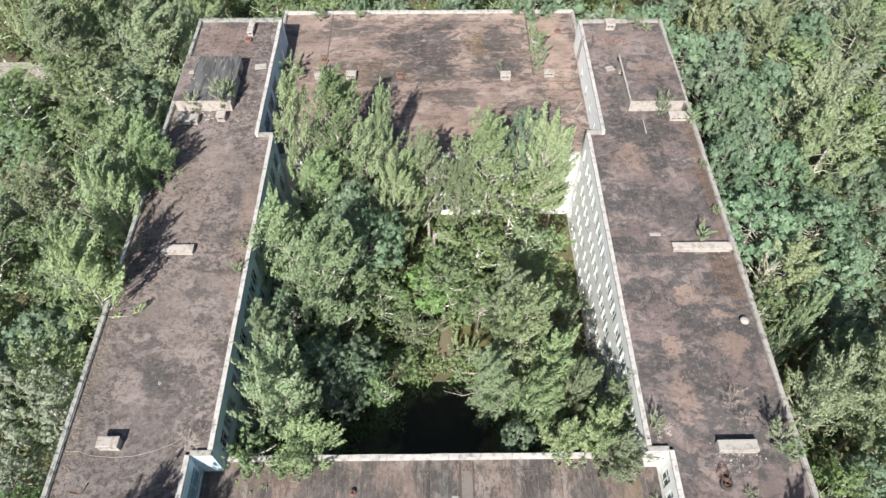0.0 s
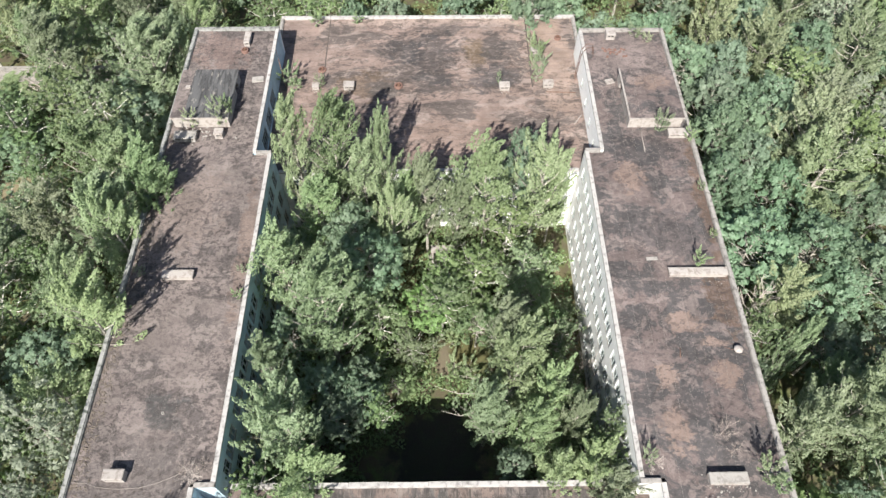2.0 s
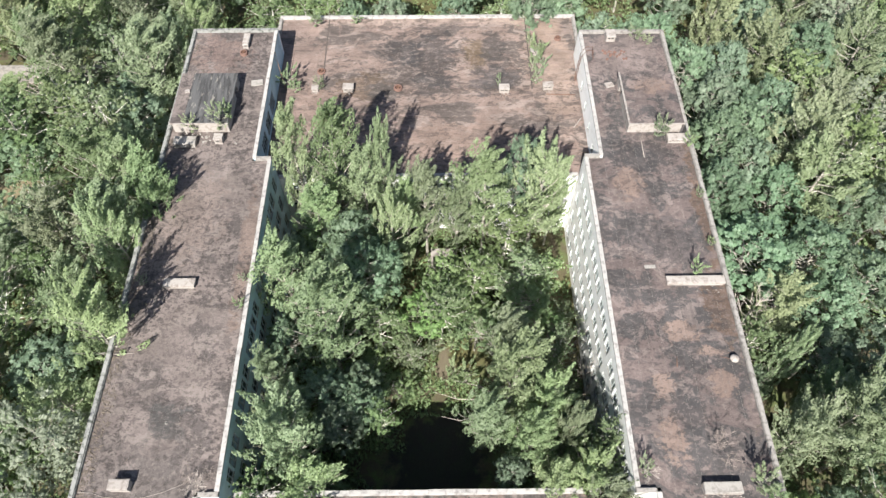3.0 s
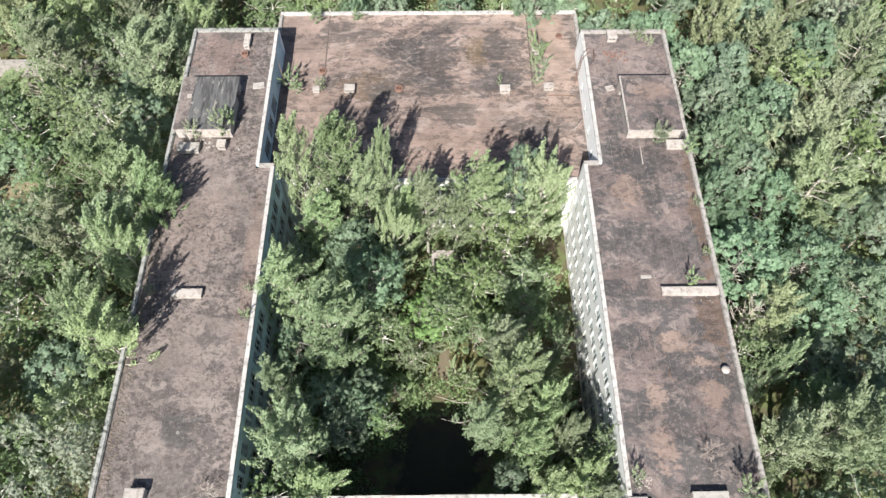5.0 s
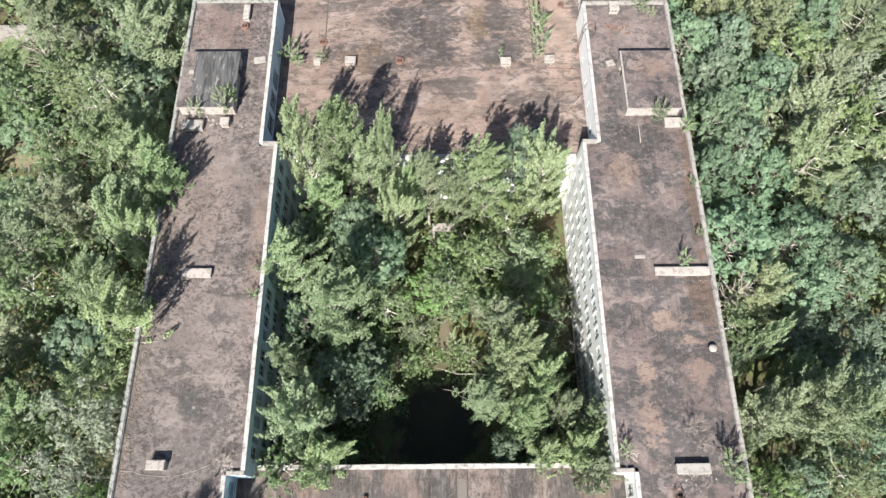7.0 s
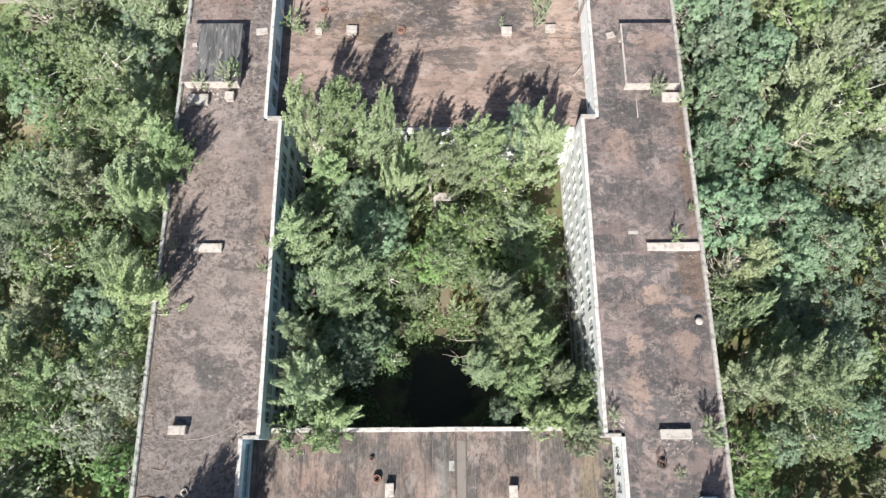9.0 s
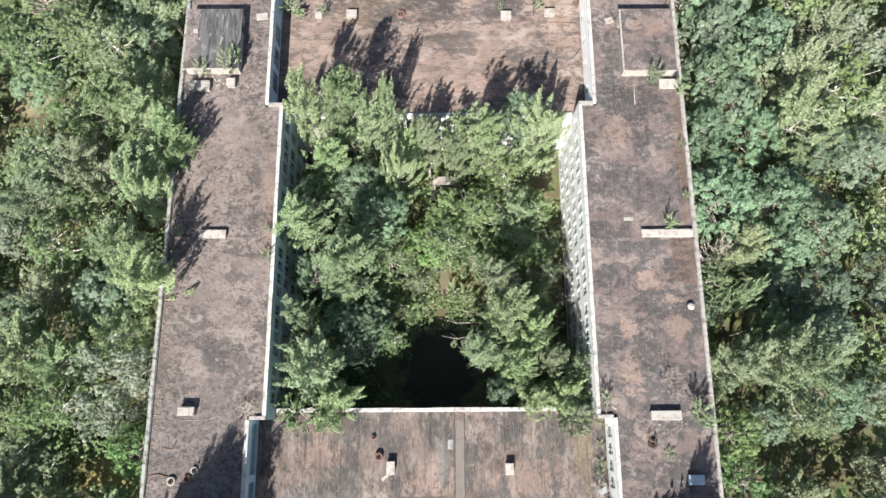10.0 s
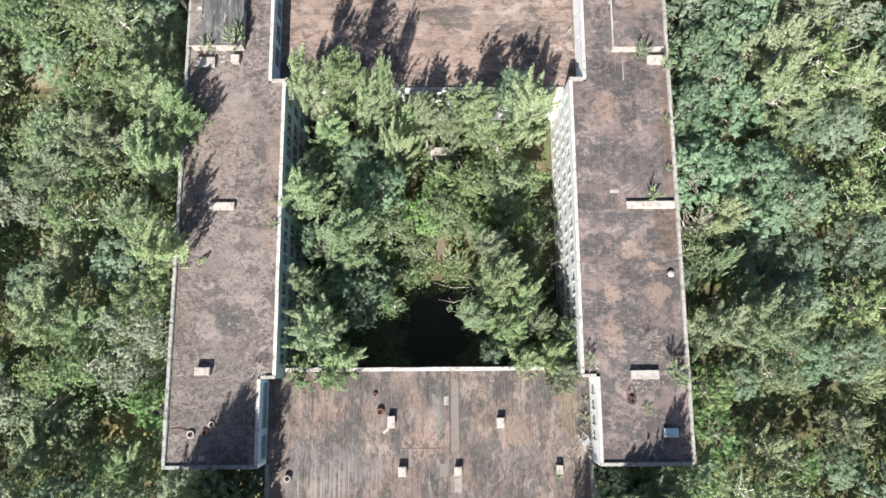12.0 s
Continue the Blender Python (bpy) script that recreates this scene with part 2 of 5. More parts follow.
CABLE = painted("pale_cable", (0.40, 0.36, 0.33), (0.35, 0.30, 0.27), 0.5, 6.0)
TWIG = painted("dry_twig", (0.33, 0.28, 0.25), (0.16, 0.13, 0.115), 0.5, 5.0)
LITTER = painted("dry_litter", (0.15, 0.125, 0.105), (0.055, 0.055, 0.045), 0.8, 5.0)
TWIG_PALE = painted("bleached_twig", (0.50, 0.45, 0.41), (0.28, 0.24, 0.21), 0.5, 5.0)
BARK_GREY = bark("grey_bark", (0.46, 0.44, 0.39), (0.11, 0.10, 0.085), 0.5)
BARK_BIRCH = bark("birch_bark", (0.66, 0.64, 0.59), (0.09, 0.085, 0.08), 0.3)
LEAF_POPLAR = leaf("poplar_leaf", (0.176, 0.240, 0.124), (0.256, 0.330, 0.182), (0.318, 0.386, 0.250), 0.36, 0.5)
LEAF_BIRCH = leaf("birch_leaf", (0.149, 0.219, 0.100), (0.227, 0.309, 0.143), (0.285, 0.353, 0.195), 0.36, 0.5)
LEAF_BROAD = leaf("broad_leaf", (0.152, 0.234, 0.146), (0.224, 0.314, 0.210), (0.265, 0.350, 0.255), 0.4, 0.5)
LEAF_WILLOW = leaf("willow_leaf", (0.225, 0.275, 0.200), (0.320, 0.370, 0.280), (0.38, 0.42, 0.34), 0.34, 0.5)
LEAF_YELLOW = leaf("dry_yellow_leaf", (0.188, 0.230, 0.130), (0.272, 0.318, 0.188), (0.34, 0.375, 0.245), 0.34, 0.5)
LEAF_BRIGHT = leaf("bright_leaf", (0.138, 0.235, 0.088), (0.205, 0.318, 0.124), (0.258, 0.360, 0.165), 0.36, 0.5)


def glass_material():
    s = Shader("old_glass", 0.08)
    s.b.inputs["Specular IOR Level"].default_value = 0.5
    return s.done((0.035, 0.05, 0.055), rough=s.ramp(s.noise(1.5, 3), 0.4, 0.7, 0.06, 0.3))


GLASS = glass_material()
GLASS_DUSTY = painted("dusty_glass", (0.34, 0.36, 0.36), (0.14, 0.155, 0.16), 0.6, 2.0, 0.35)
# Dusty panes with the blue sky's reflection put into their base colour.
GLASS_SKY = painted("sky_blue_glass", (0.09, 0.19, 0.265), (0.05, 0.10, 0.14), 0.5, 2.0, 0.4)


def ground_material():
    s = Shader("forest_floor", 0.95)
    big, mid, fine = s.noise(0.09, 5), s.noise(0.7, 6, 0.7, distort=0.6), s.noise(9, 4, 0.7)
    c = s.mix(s.ramp(mid, 0.4, 0.62), (0.095, 0.080, 0.055), (0.100, 0.125, 0.052))
    c = s.mix(s.ramp(big, 0.5, 0.62), c, (0.105, 0.100, 0.045))
    ragged = s.math("MULTIPLY", s.math("SUBTRACT", s.noise(0.5, 5, 0.7), 0.5), 1.8)
    # The last, near-black blot paints in the near block's shade on the court floor.
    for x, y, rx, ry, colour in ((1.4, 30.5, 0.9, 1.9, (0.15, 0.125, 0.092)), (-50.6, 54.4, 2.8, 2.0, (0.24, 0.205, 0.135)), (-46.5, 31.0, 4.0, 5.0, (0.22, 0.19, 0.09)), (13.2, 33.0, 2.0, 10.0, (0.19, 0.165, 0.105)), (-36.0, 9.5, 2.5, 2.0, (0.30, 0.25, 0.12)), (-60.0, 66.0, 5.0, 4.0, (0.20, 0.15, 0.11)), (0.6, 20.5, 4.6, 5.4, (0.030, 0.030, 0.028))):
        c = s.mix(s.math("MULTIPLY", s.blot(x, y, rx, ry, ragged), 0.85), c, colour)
    c = s.tone(c, fine, 0.65, 1.35)
    return s.done(c, s.math("ADD", mid, fine), 0.6, 0.08)


GROUND = ground_material()


# ---- mesh helpers ----
class Geo:
    """Collects vertices and faces, in world metres or about a thing's base."""

    def __init__(self):
        self.v, self.f = [], []

    def add(self, verts, faces):
        k = len(self.v)
        self.v.extend(tuple(p) for p in verts)
        self.f.extend(tuple(i + k for i in q) for q in faces)
        return self

    def box(self, x0, x1, y0, y1, z0, z1, taper=0.0):
        t = taper
        p = [(x0, y0, z0), (x1, y0, z0), (x1, y1, z0), (x0, y1, z0), (x0 + t, y0 + t, z1), (x1 - t, y0 + t, z1), (x1 - t, y1 - t, z1), (x0 + t, y1 - t, z1)]
        return self.add(p, [(3, 2, 1, 0), (4, 5, 6, 7), (0, 1, 5, 4), (1, 2, 6, 5), (2, 3, 7, 6), (3, 0, 4, 7)])

    def lathe(self, x, y, profile, sides=14, close=True):
        """A turned body: profile is rows of (radius, height)."""
        v = [(x + r * math.cos(2 * math.pi * i / sides), y + r * math.sin(2 * math.pi * i / sides), z) for r, z in profile for i in range(sides)]
        f = [(a * sides + i, a * sides + (i + 1) % sides, (a + 1) * sides + (i + 1) % sides, (a + 1) * sides + i) for a in range(len(profile) - 1) for i in range(sides)]
        if close:
            f += [tuple(range(sides))[::-1], tuple((len(profile) - 1) * sides + i for i in range(sides))]
        return self.add(v, f)

    def tube(self, points, radii, sides=6):
        """A pipe or limb along points, with a radius at each."""
        pts = [Vector(p) for p in points]
        v = []
        for i, p in enumerate(pts):
            d = (pts[min(i + 1, len(pts) - 1)] - pts[max(i - 1, 0)]).normalized()
            a = d.cross(Vector((0.3, 0.9, 0.2)) if abs(d.z) > 0.8 else Vector((0, 0, 1))).normalized()
            b = d.cross(a)
            v += [p + (a * math.cos(2 * math.pi * k / sides) + b * math.sin(2 * math.pi * k / sides)) * radii[i] for k in range(sides)]
        f = [(i * sides + k, i * sides + (k + 1) % sides, (i + 1) * sides + (k + 1) % sides, (i + 1) * sides + k) for i in range(len(pts) - 1) for k in range(sides)]
        f += [tuple(range(sides))[::-1], tuple((len(pts) - 1) * sides + k for k in range(sides))]
        return self.add(v, f)

    def mesh(self, name, material, smooth=False):
        me = bpy.data.meshes.new(name)
        me.from_pydata(self.v, [], self.f)
        me.materials.append(material)
        if smooth:
            me.shade_smooth()
        me.update()
        return me


def thing(name, label, category, at=(0, 0, 0), group="", kind="", turn=0.0):
    ob = new(name)
    ob.empty_display_size = 0.3
    ob.matrix_world = pose(*at, 0, 0, turn)
    return tagged(ob, label, category, group, kind)


def part(name, geo, material, parent, label="", at=(0, 0, 0), turn=0.0, smooth=False):
    """Links a Geo, or a mesh that others share, as one mesh object under a thing or a part."""
    data = geo.mesh(name, material, smooth) if isinstance(geo, Geo) else geo
    ob = new(name, data)
    ob.parent = parent
    ob.matrix_basis = pose(*at, 0, 0, turn)
    return tagged(ob, label) if label else ob


rng = random.Random(11)


# ---- ground ----
def make_ground():
    lines = [-900, -500, -300, -200, -150, -120] + [-100 + 4 * i for i in range(51)] + [120, 150, 200, 300, 500, 900]
    rows = [v + 36 for v in lines]
    g = Geo()
    n = len(lines)
    for y in rows:
        for x in lines:
            built = abs(x) < 30 and -4 < y < 76
            g.v.append((x, y, -0.02 if built else 0.35 * noise.noise((x * 0.05, y * 0.05, 0)) - 0.05))
    g.f = [(j * n + i, j * n + i + 1, (j + 1) * n + i + 1, (j + 1) * n + i) for j in range(n - 1) for i in range(n - 1)]
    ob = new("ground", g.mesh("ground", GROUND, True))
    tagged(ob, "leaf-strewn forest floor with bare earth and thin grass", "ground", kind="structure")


make_ground()

# ---- building: plan ----
ROOF_HIGH, ROOF_LOW = 13.0, 9.65
OUT_X, IN_X, COURT_X = 26.7, 17.15, 15.6
NEAR_Y, STEP_NEAR, STEP_FAR = 6.3, 15.1, 47.5
FAR_ENDS = {-1: 66.25, 1: 65.6}
BLOCK_FRONT, BLOCK_COURT, BLOCK_BACK = -0.4, 16.1, 72.4
THICK = 0.36


def wall(parent, name, axis, face, inward, a0, a1, z0, z1, openings, material, label=""):
    """A wall along x (axis 0) or y (axis 1), its outer face at `face`, its thickness towards `inward`, with real openings (a0, a1, z0, z1) in rows."""
    g = Geo()
    lo, hi = sorted((face, face + inward * THICK))

    def piece(p0, p1, q0, q1):
        if p1 - p0 > 0.001 and q1 - q0 > 0.001:
            g.box(p0, p1, lo, hi, q0, q1) if axis == 0 else g.box(lo, hi, p0, p1, q0, q1)

    z = z0
    for row in sorted({o[2:] for o in openings}):
        piece(a0, a1, z, row[0])
        a = a0
        for o in sorted(o for o in openings if o[2:] == row):
            piece(a, o[0], *row)
            a = o[1]
        piece(a, a1, *row)
        z = row[1]
    piece(a0, a1, z, z1)
    return part(name, g, material, parent, label)


WINDOW_MESHES = {}


def lattice(us, vs, solid, deep):
    """One welded plate with holes, facing y: solid(i, j) tells which cells of the grid stand."""
    g = Geo()
    seen = {}

    def at(i, j, k):
        if (i, j, k) not in seen:
            seen[i, j, k] = len(g.v)
            g.v.append((us[i], deep if k else -deep, vs[j]))
        return seen[i, j, k]

    n, m = len(us) - 1, len(vs) - 1
    full = {(i, j) for i in range(n) for j in range(m) if solid(i, j)}
    for i, j in sorted(full):
        g.f.append((at(i, j, 0), at(i + 1, j, 0), at(i + 1, j + 1, 0), at(i, j + 1, 0)))
        g.f.append((at(i, j + 1, 1), at(i + 1, j + 1, 1), at(i + 1, j, 1), at(i, j, 1)))
        for di, dj, a, b in ((-1, 0, (0, 1), (0, 0)), (1, 0, (1, 0), (1, 1)), (0, -1, (0, 0), (1, 0)), (0, 1, (1, 1), (0, 1))):
            if (i + di, j + dj) not in full:
                g.f.append((at(i + b[0], j + b[1], 0), at(i + a[0], j + a[1], 0), at(i + a[0], j + a[1], 1), at(i + b[0], j + b[1], 1)))
    return g


def window_meshes(w, h, glazing, leaf_width):
    """Shared meshes of a wooden window of that size, facing +y: frame, sill, and panes whole or half gone."""
    key = (round(w, 2), round(h, 2), glazing.name)
    if key not in WINDOW_MESHES:
        b = 0.07
        n = max(1, round(w / leaf_width))
        us = [-w / 2, -w / 2 + b]
        for i in range(1, 2 * n):
            x = -w / 2 + w * i / (2 * n)
            us += [x - 0.03, x + 0.03]
        us += [w / 2 - b, w / 2]
        f = lattice(us, [0, b, h * 0.64, h * 0.64 + 0.06, h - b, h], lambda i, j: i % 2 == 0 or j % 2 == 0, 0.05)
        s = Geo().box(-w / 2 + 0.01, w / 2 - 0.01, 0.05, 0.13, 0.0, 0.035)
        p, q = Geo(), Geo()
        p.box(-w / 2 + b, w / 2 - b, -0.012, 0.0, b, h - b)
        q.box(-w / 2 + b, 0, -0.012, 0.0, b, h * 0.55).box(0.05, w / 2 - b, -0.012, 0.0, h * 0.62, h - b)
        WINDOW_MESHES[key] = (f.mesh("window_frame", FRAME_WOOD), s.mesh("sill", SILL), p.mesh("pane", glazing), q.mesh("pane", glazing))
    return WINDOW_MESHES[key]


def fill_windows(parent, axis, face, inward, openings, glazing=GLASS, leaf_width=1.05, kept=0.66, back=0.08):
    """Sets a window, set back from the face, into each opening; a few lost their panes."""
    turn = {(0, 1): 180, (0, -1): 0, (1, 1): 90, (1, -1): -90}[(axis, inward)]
    deep = face + inward * back
    for a0, a1, z0, z1 in openings:
        f, s, p, q = window_meshes(a1 - a0, z1 - z0, glazing, leaf_width)
        mid = (a0 + a1) / 2
        at = (mid, deep, z0) if axis == 0 else (deep, mid, z0)
        w = part("window", f, None, parent, at=at, turn=turn)
        part("sill", s, None, w, at=(0, 0, 0))
        state = rng.random()
        if state < kept:
            part("pane", p, None, w)
        elif state < 0.85:
            part("pane", q, None, w)


STOREYS = ((0.9, 2.35), (3.7, 5.4), (6.9, 8.6), (10.1, 11.8))


def bays(start, stop, rows, pitch=6.0):
    """Openings for a run of six-metre panels: four lights between wide piers."""
    out = []
    a = start
    while a < stop - 1.5:
        for k in range(4):
            p = a + 0.42 + k * 1.35
            if p + 1.12 < stop - 0.25:
                out += [(p, p + 1.12, z0, z1) for z0, z1 in rows]
        a += pitch
    return out


def coping_run(parent, axis, face, inward, a0, a1, z, material, width=0.36, wobble=0.02, missing=0.0, step=3.0):
    """A parapet with its coping laid in separate slabs, slightly out of line."""
    lo, hi = sorted((face, face + inward * 0.365))
    g = Geo()
    g.box(a0, a1, lo, hi, z, z + 0.2) if axis == 0 else g.box(lo, hi, a0, a1, z, z + 0.2)
    part("parapet", g, material, parent)
    n = max(1, round((a1 - a0) / step))
    size = (a1 - a0) / n
    half = width / 2
    c = Geo().box(-size / 2 + 0.004, size / 2 - 0.004, -half, half, 0, 0.09, 0.012)
    me = c.mesh("coping_slab", material)
    for i in range(n):
        if rng.random() < missing:
            continue
        mid = a0 + (i + 0.5) * size
        across = face + inward * (half - 0.04) + rng.uniform(-wobble, wobble)
        at = (mid, across) if axis == 0 else (across, mid)
        part("coping_slab", me, None, parent, at=(*at, z + 0.2 + rng.uniform(0.0, wobble)), turn=(0 if axis == 0 else 90) + rng.uniform(-0.25, 0.25))


def felt_strips(parent, x0, x1, y0, y1, z, along, material, width=1.05, length=16.0, lift=0.0):
    """Roofing felt in separate strips with uneven laps, lying on the slab."""
    across = (y0, y1) if along == 0 else (x0, x1)
    run = (x0, x1) if along == 0 else (y0, y1)
    n = max(1, round((across[1] - across[0]) / width))
    size = (across[1] - across[0]) / n
    for i in range(n):
        c0, c1 = across[0] + i * size, across[0] + (i + 1) * size - 0.012
        r = run[0]
        while r < run[1] - 0.01:
            end = min(run[1], r + length * rng.uniform(0.6, 1.0))
            if run[1] - end < 2.5:
                end = run[1]
            top = z + lift + 0.006 + 0.006 * (i % 2) + rng.uniform(0, 0.004)
            g = Geo()
            g.box(r, end - 0.01, c0, c1, z - 0.004, top) if along == 0 else g.box(c0, c1, r, end - 0.01, z - 0.004, top)
            part("felt_strip", g, material, parent)
            r = end


def make_wing(side, felt, court_paint, inner_paint, court_coping, outer_coping, label):
    """A four-storey wing; side is -1 or 1 along x."""
    ob = thing("school_wing", label, "building", (0, 0, 0), group="wings of the school")
    s = side
    far_y = FAR_ENDS[s]

    def span(a, b):
        return tuple(sorted((s * a, s * b)))

    # walls
    outer = bays(NEAR_Y + 0.6, far_y - 0.4, STOREYS)
    wall(ob, "outer_wall", 1, s * OUT_X, -s, NEAR_Y, far_y, 0, ROOF_HIGH, outer, WALL_WHITE)
    fill_windows(ob, 1, s * OUT_X, -s, outer)
    court = [o for o in bays(STEP_NEAR - 0.32, STEP_FAR - 0.2, STOREYS) if STEP_NEAR + 0.5 < o[0] and o[1] < STEP_FAR - 0.5]
    wall(ob, "court_wall", 1, s * COURT_X, s, STEP_NEAR + THICK, STEP_FAR - THICK, 0, ROOF_HIGH, court, court_paint)
    if s < 0:
        fill_windows(ob, 1, s * COURT_X, s, court)
    else:
        fill_windows(ob, 1, s * COURT_X, s, court, GLASS_DUSTY, kept=0.5, back=0.13)
    for y0, y1 in ((STEP_NEAR, STEP_NEAR + THICK), (STEP_FAR - THICK, STEP_FAR)):
        a, b = span(COURT_X, IN_X)
        part("step_wall", Geo().box(a, b, y0, y1, 0, ROOF_HIGH), court_paint if s < 0 else WALL_STEP, ob)
    # walls above the low blocks
    top = (10.25, 11.95)
    if s < 0:
        near = [(6.95, 9.35, *top), (9.95, 14.75, *top)]
        far = [(50.0 + 2.9 * i, 52.2 + 2.9 * i, *top) for i in range(3)]
    else:
        near = [(8.6 + 1.55 * i, 9.65 + 1.55 * i, *top) for i in range(4)]
        far = [(49.8 + 3.0 * i, 50.4 + 3.0 * i, 10.4, 11.5) for i in range(4)]
    wall(ob, "clerestory_wall", 1, s * IN_X, s, NEAR_Y + THICK, STEP_NEAR, 0, ROOF_HIGH, near, inner_paint)
    if s < 0:
        fill_windows(ob, 1, s * IN_X, s, near, GLASS_SKY, 2.4, 1.0)
    else:
        fill_windows(ob, 1, s * IN_X, s, near)
    wall(ob, "clerestory_wall", 1, s * IN_X, s, STEP_FAR, far_y - THICK, 0, ROOF_HIGH, far, inner_paint)
    fill_windows(ob, 1, s * IN_X, s, far)
    a, b = span(IN_X, OUT_X - THICK)
    for y0, y1 in ((NEAR_Y, NEAR_Y + THICK), (far_y - THICK, far_y)):
        part("end_wall", Geo().box(a, b, y0, y1, 0, ROOF_HIGH), WALL_WHITE, ob)
    # floors and the corridor wall, seen dark through the windows
    a, b = span(IN_X + THICK, OUT_X - THICK)
    for z in (3.0, 6.2, 9.4):
        part("floor_slab", Geo().box(a, b, NEAR_Y + THICK, far_y - THICK, z - 0.22, z), SLAB, ob)
    a, b = span(20.9, 21.1)
    part("corridor_wall", Geo().box(a, b, NEAR_Y + THICK, far_y - THICK, 0, ROOF_HIGH - 0.3), SLAB, ob)
    # roof
    g = Geo()
    a, b = span(IN_X + THICK, OUT_X - THICK)
    g.box(a, b, NEAR_Y + THICK, far_y - THICK, ROOF_HIGH - 0.28, ROOF_HIGH)
    a, b = span(COURT_X + THICK, IN_X + THICK)
    g.box(a, b, STEP_NEAR + THICK, STEP_FAR - THICK, ROOF_HIGH - 0.28, ROOF_HIGH)
    part("roof_slab", g, SLAB, ob)
    a, b = span(IN_X + THICK, OUT_X - THICK)
    felt_strips(ob, a, b, NEAR_Y + 0.35, far_y - 0.35, ROOF_HIGH, 1, felt)
    a, b = span(COURT_X + 0.35, IN_X + THICK)
    felt_strips(ob, a, b, STEP_NEAR + 0.35, STEP_FAR - 0.35, ROOF_HIGH, 1, felt)
    # parapets
    z = ROOF_HIGH
    coping_run(ob, 1, s * OUT_X, -s, NEAR_Y, far_y, z, outer_coping)
    a, b = span(IN_X, OUT_X - 0.34)
    coping_run(ob, 0, NEAR_Y, 1, a, b, z, outer_coping)
    coping_run(ob, 0, far_y, -1, a, b, z, outer_coping)
    coping_run(ob, 1, s * IN_X, s, STEP_FAR, far_y - 0.34, z, court_coping, 0.36)
    coping_run(ob, 1, s * IN_X, s, NEAR_Y + 0.34, STEP_NEAR, z, court_coping, 0.36)
    coping_run(ob, 1, s * COURT_X, s, STEP_NEAR + 0.34, STEP_FAR - 0.34, z, court_coping, 0.36)
    a, b = span(COURT_X, IN_X)
    coping_run(ob, 0, STEP_NEAR, 1, a, b, z, COPING, 0.34)
    coping_run(ob, 0, STEP_FAR, -1, a, b, z, COPING, 0.34)
    return ob


make_wing(-1, FELT_LEFT, WALL_SHADE_BLUE, WALL_SHADE_BLUE, COPING_WHITE, COPING_MOSSY, "derelict school wing with grey-pink dusty felt roof and court walls tinted shade-blue")
make_wing(1, FELT_RIGHT, WALL_WHITE, WALL_WHITE, COPING_WHITE, COPING, "derelict white school wing with dark felt roof and peeling pink patches")


